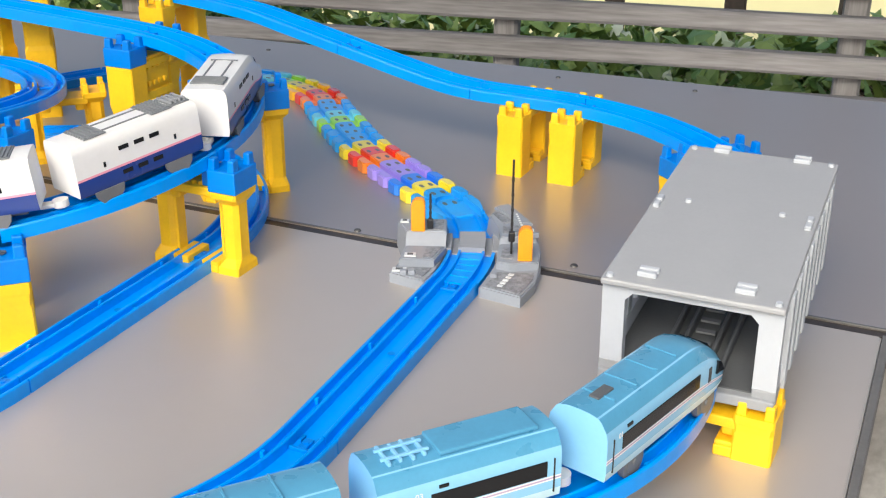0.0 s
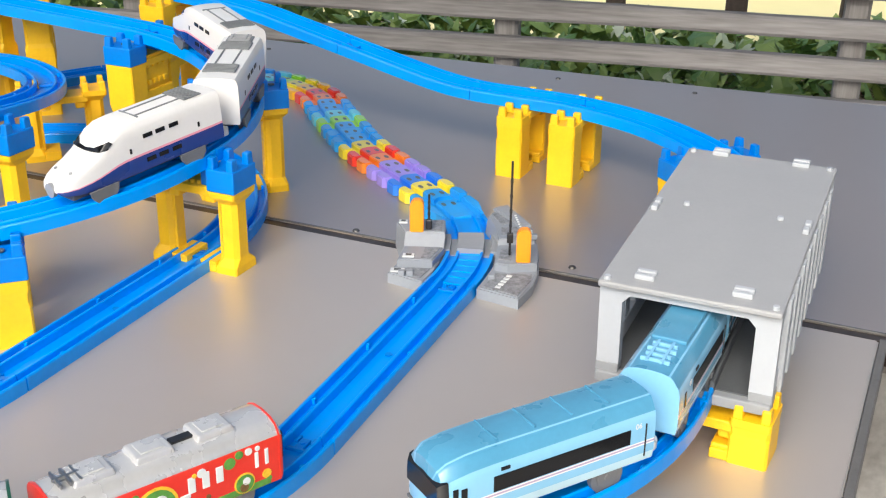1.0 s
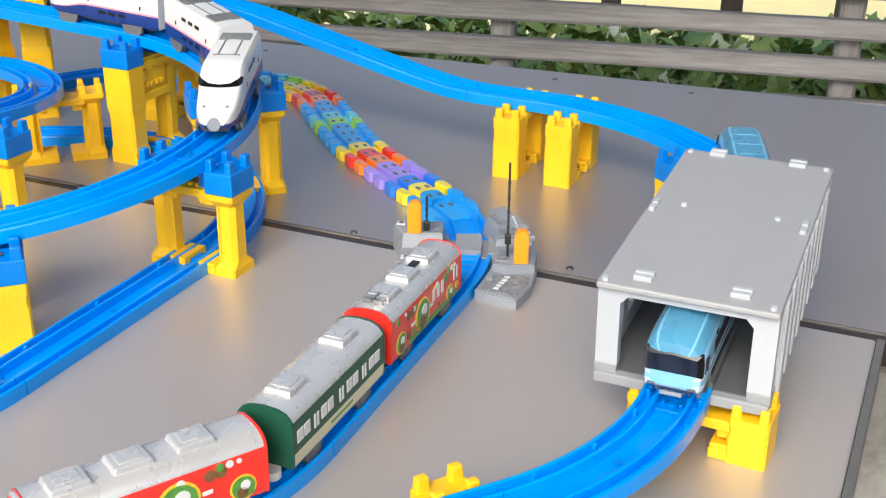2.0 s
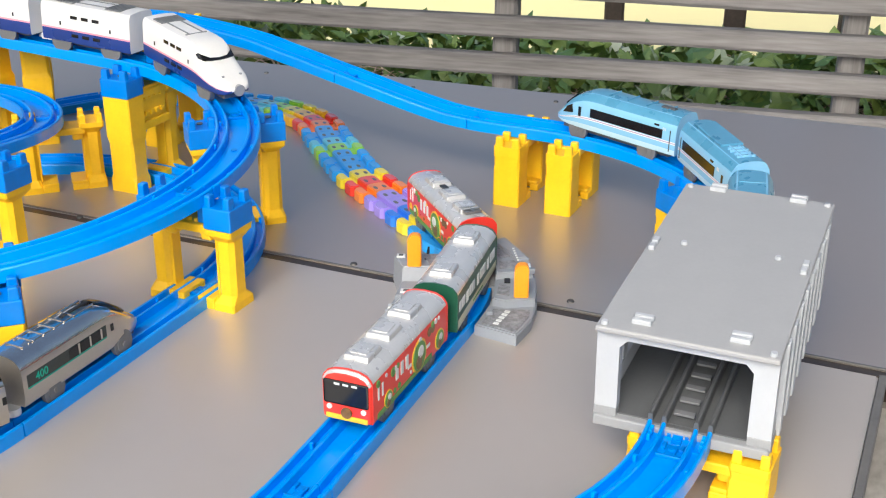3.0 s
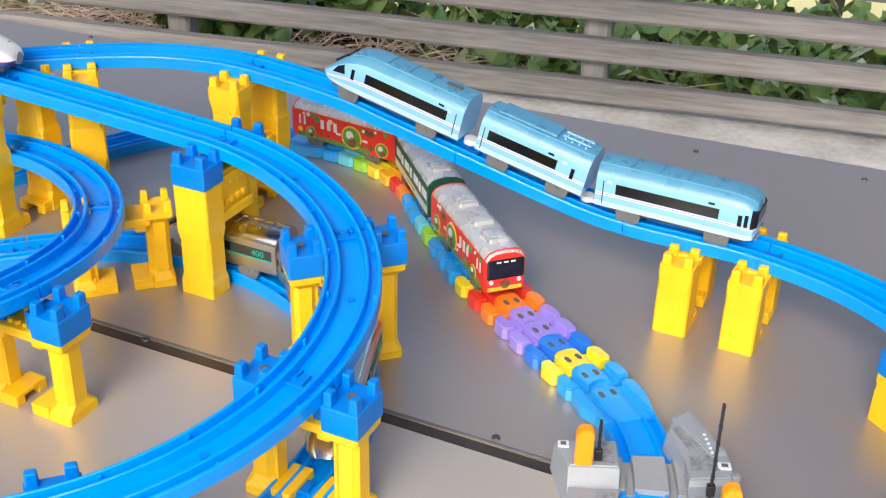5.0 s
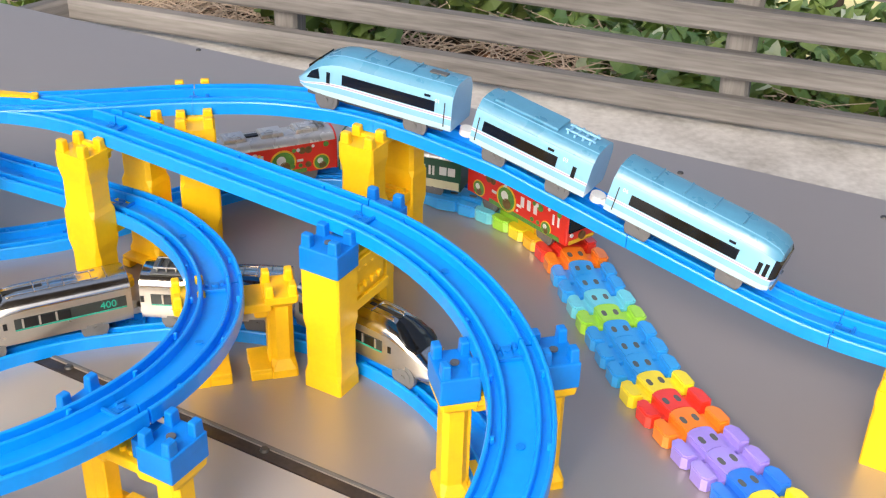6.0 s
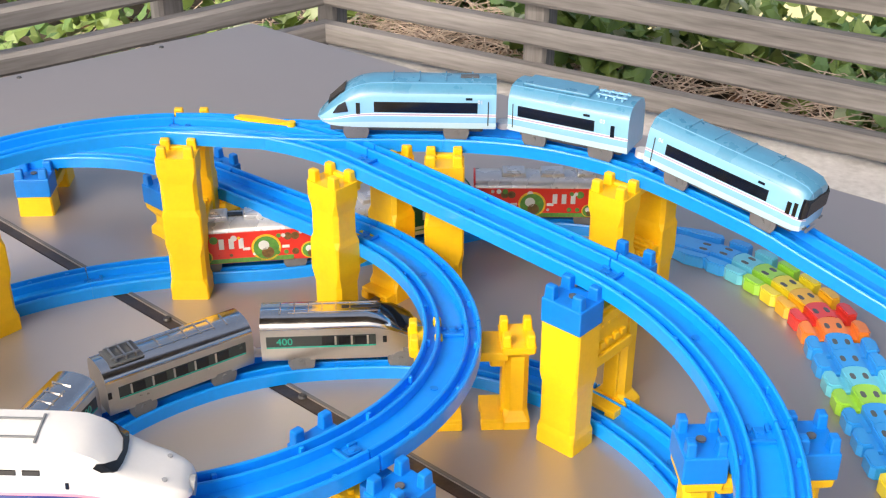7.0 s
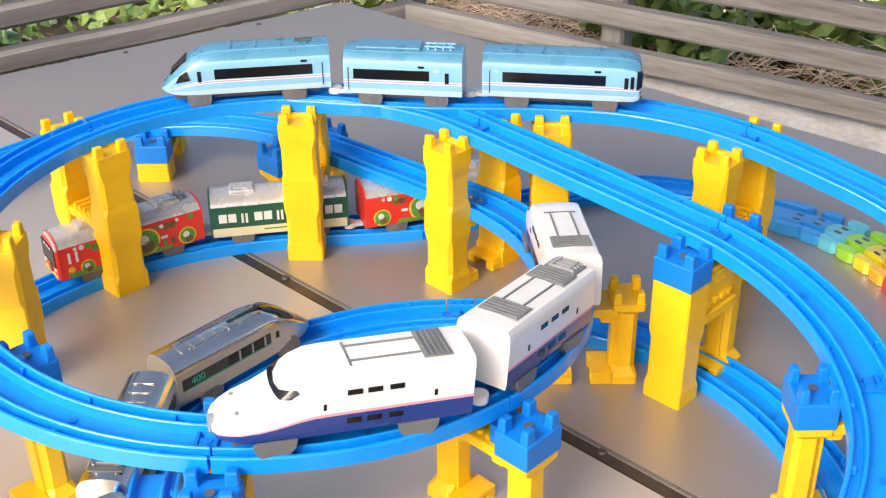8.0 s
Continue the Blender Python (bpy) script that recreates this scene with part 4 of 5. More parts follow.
    if role == "lead":
        for sgn in (1, -1):
            bm = B()
            o = [(b - 0.0245, 0.0290), (b - 0.0125, 0.0268), (b - 0.0165, 0.0330), (b - 0.0225, 0.0365)]
            yv = [W * 0.972, W * 0.885, W * 0.885, W * 0.925]
            va = [bm.verts.new((xx, sgn * (yy + 0.0009), zz)) for (xx, zz), yy in zip(o, yv)]
            vb = [bm.verts.new((xx, sgn * (yy - 0.003), zz)) for (xx, zz), yy in zip(o, yv)]
            for i in range(4):
                bm.faces.new((va[i], va[(i + 1) % 4], vb[(i + 1) % 4], vb[i]))
            bm.faces.new(va)
            bm.faces.new(vb[::-1])
            part("cab_window", bm, GLASS_BLACK, car)
        bm = B()
        o = [(b - 0.0215, 0.0088, 0.0432), (b - 0.0085, 0.0062, 0.0320), (b - 0.0085, -0.0062, 0.0320), (b - 0.0215, -0.0088, 0.0432)]
        va = [bm.verts.new((xx, yy, zz + 0.0008)) for xx, yy, zz in o]
        vb = [bm.verts.new((xx, yy, zz - 0.004)) for xx, yy, zz in o]
        for i in range(4):
            bm.faces.new((va[i], va[(i + 1) % 4], vb[(i + 1) % 4], vb[i]))
        bm.faces.new(va)
        bm.faces.new(vb[::-1])
        part("windscreen", bm, GLASS_BLACK, car, "black sloping windscreen")
    # roof ribs, coolers and aerials
    if role == "mid":
        part("roof_unit", box(B(), a + 0.060, 0, 0.0520, 0.052, 0.020, 0.0024, 0.0008), SKY_ROOF, car, "raised roof unit")
        aerial(car, [(a + 0.010 + k * 0.006, 0, 0.0520, 0.0016, 0.016 - 0.002 * (k % 2), 0.0022) for k in range(4)] + [(a + 0.019, y, 0.0528, 0.024, 0.0016, 0.0014) for y in (0.004, -0.004)], SKY_BLUE, "pale blue folded roof aerial")
    else:
        for k in range(4):
            xx = (a + 0.018 + k * 0.020) if role == "lead" else (a + 0.034 + k * 0.022)
            part("roof_rib", box(B(), xx, 0, 0.0515, 0.0012, 0.019, 0.0012, 0.0003), SKY_ROOF, car)
        if role == "lead":
            part("roof_switch_slot", box(B(), a + 0.020, 0, 0.0518, 0.014, 0.006, 0.0014, 0.0004), DARK_GREY, car, "dark switch slot in the roof")
    running_gear(car, L)
    if role != "lead":
        coupler(car, b, 1)
    n = {"lead": ("01", a + 0.012), "mid": ("03", a + 0.020), "tail": ("06", b - 0.011)}[role]
    for sgn in (1, -1):
        word(car, n[0], n[1], sgn * (W + 0.0002), 0.0365, 0.0042, PICTURE_WHITE)
    return car, L


def white_car(role):
    L = {"lead": 0.138, "mid": 0.106, "tail": 0.140}[role]
    lab = "white and navy double-deck toy car" + (" with a pink line" if role == "mid" else " with a long duck-bill nose")
    car = thing("toy_train_car", Matrix.Identity(4), lab, "toy train", "cars of the white train")
    W, z0, z1 = 0.0178, 0.0150, 0.0530
    lev = [(W * 0.96, z0), (W, z0 + 0.004), (W, 0.0268), (W, 0.0285), (W, 0.040), (W * 0.99, 0.0465)]
    rf = [(W * 0.94, 0.0500), (W * 0.86, 0.0518), (W * 0.5, 0.0526), (0.0, z1)]
    bands = [0, 0, 1, 2, 2, 2, 2, 2, 2]
    a, b = -L / 2, L / 2
    if role == "mid":
        st = [(a, 1, z0, z1), (b, 1, z0, z1)]
    else:
        st = [(a, 1, z0, z1), (b - 0.062, 1, z0, z1), (b - 0.052, 1, z0, z1 - 0.0008), (b - 0.044, 0.99, z0, z1 - 0.004), (b - 0.037, 0.97, z0, z1 - 0.0095), (b - 0.031, 0.95, z0, z1 - 0.0140), (b - 0.023, 0.92, z0, z1 - 0.0182), (b - 0.013, 0.86, z0 + 0.0005, z1 - 0.0220), (b - 0.006, 0.72, z0 + 0.0015, z1 - 0.0248), (b - 0.002, 0.60, z0 + 0.003, z1 - 0.0275), (b, 0.45, z0 + 0.005, z1 - 0.0305)]
    part("body", loft(st, lev, rf, bands), [NAVY, PINK, WHITE], car, smooth=True)
    xs = (-0.013, 0.0, 0.013) if role == "mid" else (-0.026, -0.014, -0.003)
    for z, mt in ((0.0405, GLASS_BLACK), (0.0225, GLASS_BLACK)):
        for xx in xs:
            for sgn in (1, -1):
                part("window", box(B(), xx, sgn * W, z, 0.0082, 0.0010, 0.0032, 0.0003), mt, car)
    for xx in ((-0.030, 0.030) if role == "mid" else (-0.048, 0.013)):
        strip(car, "door_window", xx - 0.0009, xx + 0.0009, 0.0312, 0.0350, W, GLASS_BLACK)
    # roof equipment
    for xx, wd in (((-0.030, 0.018), (0.026, 0.018)) if role == "mid" else ((-0.050, 0.016),)):
        grille = part("roof_grille", box(B(), xx, 0, 0.0530, wd, 0.026, 0.0010, 0.0003), ROOF_GREY, car, "dark grey roof grille")
        for k in range(5):
            part("louvre", box(B(), xx - wd / 2 + 0.002 + k * (wd - 0.004) / 4, 0, 0.0537, 0.0010, 0.024, 0.0010), ROOF_GREY, grille)
    lx0, lx1 = (-0.021, 0.017) if role == "mid" else (-0.042, -0.002)
    for yy in (0.007, -0.007):
        part("roof_line", box(B(), (lx0 + lx1) / 2, yy, 0.0530, lx1 - lx0, 0.0012, 0.0010, 0.0002), ROOF_GREY, car)
    if role == "mid":
        part("aerial_well", box(B(), 0.044, 0, 0.0528, 0.016, 0.022, 0.0012, 0.0003), ROOF_GREY, car)
        aerial(car, [(0.038 + k * 0.004, 0, 0.0542, 0.0012, 0.018, 0.0020) for k in range(4)] + [(0.044, y, 0.0548, 0.014, 0.0012, 0.0014) for y in (-0.006, 0.006)], MID_GREY, "grey folded roof aerial")
    else:
        part("cross_line", box(B(), lx1, 0, 0.0529, 0.0012, 0.022, 0.0010, 0.0002), ROOF_GREY, car)
        # cab window: a dark band that follows the brow of the nose and narrows at the sides
        half = lev + rf

        def skin(k, x):
            for q0, q1 in zip(st, st[1:]):
                if q0[0] <= x <= q1[0]:
                    f = (x - q0[0]) / (q1[0] - q0[0])
                    wf, bo, to = (q0[i] + (q1[i] - q0[i]) * f for i in (1, 2, 3))
                    wd, z = half[k]
                    return Vector((x, wd * wf, bo + (z - z0) / (z1 - z0) * (to - bo)))
        bm = B()
        spans = {5: (-0.0440, -0.0402), 6: (-0.0422, -0.0352), 7: (-0.0390, -0.0332), 8: (-0.0346, -0.0320), 9: (-0.0334, -0.0314)}
        keys = [(k, 1) for k in range(5, 10)] + [(k, -1) for k in range(8, 4, -1)]
        rings = []
        for off in (0.0007, -0.003):
            a2, b2 = [], []
            for k, sg in keys:
                for lst, x in ((a2, b + spans[k][0]), (b2, b + spans[k][1])):
                    p = skin(k, x)
                    lst.append(bm.verts.new((p.x + off * 0.6, sg * (p.y + off * (0.8 if k < 6 else 0.2)), p.z + off * (0.3 if k < 5 else 1.0))))
            rings.append((a2, b2))
        (a2, b2), (a3, b3) = rings
        for i in range(len(keys) - 1):
            bm.faces.new((a2[i], a2[i + 1], b2[i + 1], b2[i]))
            bm.faces.new((a2[i], a3[i], a3[i + 1], a2[i + 1]))
            bm.faces.new((b2[i], b2[i + 1], b3[i + 1], b3[i]))
        part("cab_window", bm, GLASS_BLACK, car, "black visor-shaped cab window", smooth=True)
        for sgn in (1, -1):
            part("head_lamp", cyl(B(), (b - 0.0125, sgn * 0.0090, 0.0308), 'z', 0.0013, 0.0010, 14), MID_GREY, car, at=Matrix.Identity(4))
        part("nose_opening", cyl(B(), (b - 0.0006, 0, 0.0205), "x", 0.0052, 0.0030, 18), MID_GREY, car, "open coupling hatch in the nose")
    running_gear(car, L, 0.0086, 0.28)
    for sx in (-1, 1):
        for sgn in (1, -1):
            bm = B()
            o = [(-0.0118, 0.0153), (0.0118, 0.0153), (0.0108, 0.0105), (0.0072, 0.0062), (-0.0072, 0.0062), (-0.0108, 0.0105)]
            va = [bm.verts.new((sx * 0.28 * L + xx, sgn * 0.0186, zz)) for xx, zz in o]
            vb = [bm.verts.new((sx * 0.28 * L + xx, sgn * 0.0168, zz)) for xx, zz in o]
            for i in range(6):
                bm.faces.new((va[i], va[(i + 1) % 6], vb[(i + 1) % 6], vb[i]))
            bm.faces.new(va)
            bm.faces.new(vb[::-1])
            part("bogie_cover", bm, WHEEL_GREY, car, "grey bogie cover")
    coupler(car, a if role != "mid" else b, -1 if role != "mid" else 1)
    return car, L


def silver_car(role):
    L = {"lead": 0.128, "mid": 0.108, "tail": 0.128}[role]
    lab = "shiny silver toy car with dark windows" + ("" if role == "mid" else " and a pointed nose")
    car = thing("toy_train_car", Matrix.Identity(4), lab, "toy train", "cars of the silver train")
    W, z0, z1 = 0.0168, 0.0145, 0.0490
    lev = [(W * 0.93, z0), (W, z0 + 0.005), (W, 0.0245), (W, 0.0256), (W, 0.0360), (W * 0.97, 0.0405)]
    rf = [(W * 0.88, 0.0440), (W * 0.70, 0.0468), (W * 0.42, 0.0484), (0.0, z1)]
    a, b = -L / 2, L / 2
    if role == "mid":
        st = [(a, 1, z0, z1), (b, 1, z0, z1)]
    else:
        st = [(a, 1, z0, z1), (b - 0.052, 1, z0, z1), (b - 0.044, 0.995, z0, z1 - 0.001), (b - 0.036, 0.975, z0, z1 - 0.0035), (b - 0.028, 0.94, z0, z1 - 0.0080), (b - 0.019, 0.87, z0, z1 - 0.0145), (b - 0.010, 0.74, z0 + 0.0005, z1 - 0.0215), (b - 0.004, 0.56, z0 + 0.002, z1 - 0.0265), (b, 0.30, z0 + 0.004, z1 - 0.0305)]
    part("body", loft(st, lev, rf, [1, 1, 1, 1, 1, 0, 0, 0, 0]), [CHROME, CHROME_DULL], car, smooth=True)
    x0, x1 = (a + 0.006, b - 0.008) if role == "mid" else (a + 0.004, b - 0.046)
    strip(car, "window_band", x0, x1, 0.0270, 0.0355, W, DARK_GREEN, "dark green window band")
    strip(car, "green_line", x0, x1, 0.0258, 0.0267, W, TEAL, "thin teal line")
    for k in range(3 if role != "mid" else 5):
        xx = x0 + (0.044 if role != "mid" else 0.018) + k * (0.0115 if role != "mid" else 0.0155)
        strip(car, "window", xx - 0.0045, xx + 0.0045, 0.0277, 0.0348, W + 0.0004, GLASS_BLACK)
        strip(car, "mullion", xx + 0.0046, xx + 0.0060, 0.0277, 0.0350, W + 0.0006, CHROME_DULL)
    strip(car, "door_window", x1 + 0.005, x1 + 0.0078, 0.0283, 0.0335, W, GLASS_BLACK)
    if role != "mid":
        for sgn in (1, -1):
            word(car, "400", x0 + 0.013, sgn * (W + 0.0006), 0.0288, 0.0078, TEAL)
        bm = loft([(b - 0.0415, 0.55, 0.040, z1 + 0.0000), (b - 0.034, 0.80, 0.0385, z1 - 0.0025), (b - 0.026, 0.84, 0.036, z1 - 0.0078), (b - 0.0205, 0.74, 0.0335, z1 - 0.0118), (b - 0.0185, 0.55, 0.0325, z1 - 0.0142)], [(W, 0.030), (W, 0.0362)], [(W * 0.82, 0.0430), (W * 0.4, 0.0478), (0, 0.0485)], [0, 0, 0, 0])
        part("cab_window", bm, GLASS_BLACK, car, "glossy black wrap-round cab window", smooth=True)
    for yy in (-0.006, 0.006):
        part("roof_pipe", box(B(), -0.012 if role != "mid" else -0.004, yy, 0.0486, L * 0.5, 0.0012, 0.0012, 0.0003), CHROME, car)
    for k in range(6):
        part("roof_rib", box(B(), a + 0.014 + k * 0.010, 0.0, 0.0490, 0.0010, 0.0145, 0.0010, 0.0002), CHROME, car)
    if role == "mid":
        aerial(car, [(b - 0.026 + k * 0.007, 0, 0.0510, 0.0015, 0.018, 0.0030) for k in range(3)] + [(b - 0.019, y, 0.0520, 0.020, 0.0014, 0.0016) for y in (-0.007, 0.007)], STEEL, "silver folded roof aerial")
        part("aerial_well", box(B(), b - 0.019, 0, 0.0487, 0.024, 0.022, 0.0012, 0.0003), DARK_GREY, car)
    else:
        part("roof_slot", box(B(), 0.008, 0, 0.0488, 0.028, 0.003, 0.0012, 0.0003), BLACK, car)
    running_gear(car, L)
    coupler(car, a if role != "mid" else b, -1 if role != "mid" else 1)
    return car, L


def picture(car, x, z, y, r, sgn):
    """A round printed picture reduced to plain discs of its colours."""
    def disc(dx, dz, rr, mat, off, name):
        part(name, cyl(B(), (x + dx, sgn * (y + off), z + dz), 'y', rr, 0.0005, 20), mat, car)
    disc(0, 0, r, PICTURE_YELLOW, 0.0001, "printed_ring")
    disc(0, 0, r * 0.86, PICTURE_GREEN, 0.0004, "printed_disc")
    disc(r * 0.15, r * 0.2, r * 0.36, PICTURE_WHITE, 0.0007, "printed_disc")
    disc(-r * 0.1, -r * 0.35, r * 0.42, PICTURE_BROWN, 0.0007, "printed_disc")


def red_car(role):
    L = 0.116 if role == "mid" else 0.125
    lab = "dark green and cream toy coach with a silver roof" if role == "mid" else "red toy coach with printed round pictures and a silver roof"
    car = thing("toy_train_car", Matrix.Identity(4), lab, "toy train", "cars of the red train")
    W, z0, z1 = 0.0172, 0.0142, 0.0505
    lev = [(W * 0.97, z0), (W, z0 + 0.003), (W, 0.0225), (W, 0.0330), (W, 0.0400), (W * 0.985, 0.0425)]
    rf = [(W * 0.93, 0.0445), (W * 0.78, 0.0476), (W * 0.48, 0.0497), (0.0, z1)]
    a, b = -L / 2, L / 2
    st = [(a, 1, z0, z1), (b, 1, z0, z1)]
    if role == "lead":
        st = [(a, 1, z0, z1), (b - 0.004, 1, z0, z1), (b - 0.001, 0.975, z0 + 0.0005, z1 - 0.0008), (b, 0.93, z0 + 0.0015, z1 - 0.0025)]
    if role == "tail":
        st = [(-q[0], *q[1:]) for q in reversed([(a, 1, z0, z1), (b - 0.004, 1, z0, z1), (b - 0.001, 0.975, z0 + 0.0005, z1 - 0.0008), (b, 0.93, z0 + 0.0015, z1 - 0.0025)])]
    upper = FOREST if role == "mid" else RED
    lower = CREAM if role == "mid" else RED
    part("body", loft(st, lev, rf, [1, 1, 0, 0, 0, 2, 2, 2, 2]), [upper, lower, SILVER_ROOF], car, smooth=True)
    for xx in (a, b):
        e = part("end_wall", loft([(xx - 0.0008, 1.015, z0 - 0.0003, z1 + 0.0004), (xx + 0.0008, 1.015, z0 - 0.0003, z1 + 0.0004)] if role == "mid" or (xx == a) == (role == "lead") else [(xx - 0.003 if xx > 0 else xx + 0.002, 1.01, z0, z1 + 0.0003), (xx - 0.002 if xx > 0 else xx + 0.003, 1.01, z0, z1 + 0.0003)], lev, rf, [0] * 9), upper, car, smooth=True)
    if role != "mid":
        f = 1 if role == "lead" else -1
        end = b if role == "lead" else a
        part("windscreen", box(B(), end + f * 0.0001, 0, 0.0342, 0.0012, 0.0308, 0.0168, 0.0012), GLASS_BLACK, car, "black front window panel")
        part("front_band", box(B(), end + f * 0.0001, 0, 0.0165, 0.0012, 0.0290, 0.0036, 0.0008), PICTURE_YELLOW, car, "yellow printed band")
        part("front_disc", cyl(B(), (end + f * 0.0006, 0, 0.0205), 'x', 0.0038, 0.0012, 18), PICTURE_BROWN, car, "round printed badge")
        for sgn in (1, -1):
            part("head_lamp", cyl(B(), (end + f * 0.0004, sgn * 0.0118, 0.0232), 'x', 0.0018, 0.0010, 12), PICTURE_WHITE, car)
            for k, dx in enumerate((-0.010, -0.004, 0.002)):
                part("headboard_mark", box(B(), end + f * 0.0008, dx + 0.004, 0.0404, 0.0004, 0.0038, 0.0014), PICTURE_WHITE, car) if sgn > 0 else None
            picture(car, f * -0.012, 0.0272, W, 0.0122, sgn)
            picture(car, f * -0.048, 0.0225, W, 0.0078, sgn)
            picture(car, f * 0.038, 0.0212, W, 0.0062, sgn)
            for xx in (0.008, 0.016, 0.024, 0.046, 0.052):
                part("window", box(B(), f * xx, sgn * W, 0.0325, 0.0042 if xx < 0.03 else 0.0022, 0.0008, 0.0095, 0.0003), PICTURE_WHITE, car, "pale printed window")
            for xx in (-0.030, -0.036, 0.030):
                part("printed_spot", cyl(B(), (f * xx, sgn * W, 0.0365), 'y', 0.0034, 0.0008, 14), PICTURE_BROWN if xx < 0 else PICTURE_GREEN, car)
            for xx in (-0.028, -0.020, 0.004):
                part("printed_cloud", box(B(), f * xx, sgn * W, 0.0270, 0.0060, 0.0008, 0.0026, 0.0004), PICTURE_WHITE, car)
            rnd = random.Random(5)
            for k in range(16):
                px, pz = rnd.uniform(-0.056, 0.056), rnd.choice((0.0185, 0.022, 0.0375, 0.0395))
                part("printed_spot", cyl(B(), (px, sgn * (W + 0.0002), pz), 'y', rnd.uniform(0.0012, 0.0030), 0.0006, 10), rnd.choice((PICTURE_WHITE, PICTURE_GREEN, PICTURE_YELLOW, PICTURE_BROWN, PICTURE_WHITE)), car)
            part("printed_ground", box(B(), f * 0.010, sgn * W, 0.0168, 0.088, 0.0007, 0.0040, 0.0003), PICTURE_GREEN, car)
    else:
        for sgn in (1, -1):
            for xx in (-0.046, -0.018, 0.014, 0.044):
                for dx in (-0.004, 0.004):
                    part("window", box(B(), xx + dx, sgn * W, 0.0318, 0.0068, 0.0008, 0.0080, 0.0003), PICTURE_WHITE, car, "pale printed window")
            for xx in (-0.033, -0.0295, -0.002, 0.0015, 0.028, 0.0315):
                part("door_window", box(B(), xx, sgn * W, 0.0310, 0.0020, 0.0008, 0.0090, 0.0002), PICTURE_WHITE, car)
            part("printed_line", box(B(), 0.0, sgn * W, 0.0190, 0.028, 0.0007, 0.0012, 0.0002), PICTURE_GREEN, car)
    for k, xx in enumerate((-0.038, -0.006, 0.028) if role != "mid" else (-0.034, 0.030)):
        u = part("roof_unit", box(B(), xx, 0, 0.0512, 0.022, 0.0180, 0.0038, 0.0010, 0.9), SILVER_ROOF, car, "raised silver roof unit")
        part("unit_top", box(B(), xx, 0, 0.0534, 0.013, 0.0110, 0.0008, 0.0003), SILVER_ROOF, u)
    if role == "lead":
        part("switch_slot", box(B(), 0.012, 0.0, 0.0508, 0.013, 0.0055, 0.0016, 0.0003), BLACK, car, "black switch slot")
        aerial(car, [(a + 0.008 + k * 0.005, 0, 0.0525, 0.0013, 0.015, 0.0026) for k in range(3)] + [(a + 0.013, 0, 0.0530, 0.014, 0.0016, 0.0018)], STEEL, "silver folded roof aerial")
    running_gear(car, L)
    coupler(car, a if role == "lead" else b, -1 if role == "lead" else 1)
    return car, L


def lifted(made):
    """Raises a coach's body on its wheels."""
    for o in made[0].children:
        if o.name.split(".")[0] not in ("wheel", "axle", "underframe", "coupler"):
            o.matrix_basis = pose(0, 0, 0.003) @ o.matrix_basis
    return made


TRAINS = [
    (Line(BLUE_LINE, RING_END), 0.2617, [(*lifted(blue_car("lead")), 0, 0.14), (*lifted(blue_car("mid")), 0), (*lifted(blue_car("tail")), 0)], 0.016,
     [(0, 0.336), (1.5, 0.598), (3.0, 0.893), (3.5, 0.993), (4.0, 1.102), (4.5, 1.191), (6.0, 1.416), (6.5, 1.501), (7.0, 1.596), (7.5, 1.702), (8.0, 1.817)]),
    (Line(WHITE_LINE), 0.0, [(*lifted(white_car("lead")), 0), (*lifted(white_car("mid")), 0), (*lifted(white_car("tail")), 180)], 0.015,
     [(0, 0.637), (1.0, 0.781), (1.5, 0.852), (3.0, 1.080), (3.5, 1.170), (4.0, 1.258), (4.5, 1.347), (5.75, 1.602), (7.0, 1.936), (7.5, 2.118), (8.0, 2.279)]),
    (Line(RED_LINE, LINKS, REAR_LINE), 0.432 - 0.1685, [(*lifted(red_car("lead")), 0), (*lifted(red_car("mid")), 0), (*lifted(red_car("tail")), 0)], 0.013,
     [(0, 0.045), (1.0, 0.289), (1.5, 0.424), (3.0, 0.783), (3.5, 0.916), (4.0, 1.046), (4.5, 1.157), (6.0, 1.488), (6.5, 1.616), (7.0, 1.722), (7.5, 1.824), (8.0, 1.928)]),
    (Line(SILVER_LINE), 0.648 - 0.1685, [(*lifted(silver_car("lead")), 0), (*lifted(silver_car("mid")), 0), (*lifted(silver_car("tail")), 180)], 0.013,
     [(0, -0.08), (1.5, 0.19), (3.0, 0.467), (3.5, 0.592), (4.0, 0.717), (4.5, 0.833), (6.0, 1.190), (6.5, 1.300), (7.0, 1.398), (7.5, 1.492), (8.0, 1.584)]),
]


def along(table, t):
    """Smooth value of a table at t."""
    ts, vs = [r[0] for r in table], [r[1] for r in table]
    sl = [(vs[min(i + 1, len(vs) - 1)] - vs[max(i - 1, 0)]) / (ts[min(i + 1, len(ts) - 1)] - ts[max(i - 1, 0)]) for i in range(len(ts))]
    i = max(0, min(len(ts) - 2, next((k for k in range(len(ts) - 1) if t <= ts[k + 1]), len(ts) - 2)))
    d = ts[i + 1] - ts[i]
    f = (t - ts[i]) / d
    return (2 * f ** 3 - 3 * f * f + 1) * vs[i] + (f ** 3 - 2 * f * f + f) * d * sl[i] + (3 * f * f - 2 * f ** 3) * vs[i + 1] + (f ** 3 - f * f) * d * sl[i + 1]


def car_pose(line, s, L, turn, front=0.30):
    """A car on its path: the rear axle and the front one, front car lengths ahead of the middle, both on the track."""
    a, b = line.at(s - 0.30 * L), line.at(s + front * L)
    d = (b - a).normalized()
    mid = a + d * 0.30 * L
    if turn:
        d = -d
    side = Vector((-d.y, d.x, 0)).normalized()
    m = Matrix((d, side, d.cross(side))).transposed().to_4x4()
    m.translation = mid
    return m

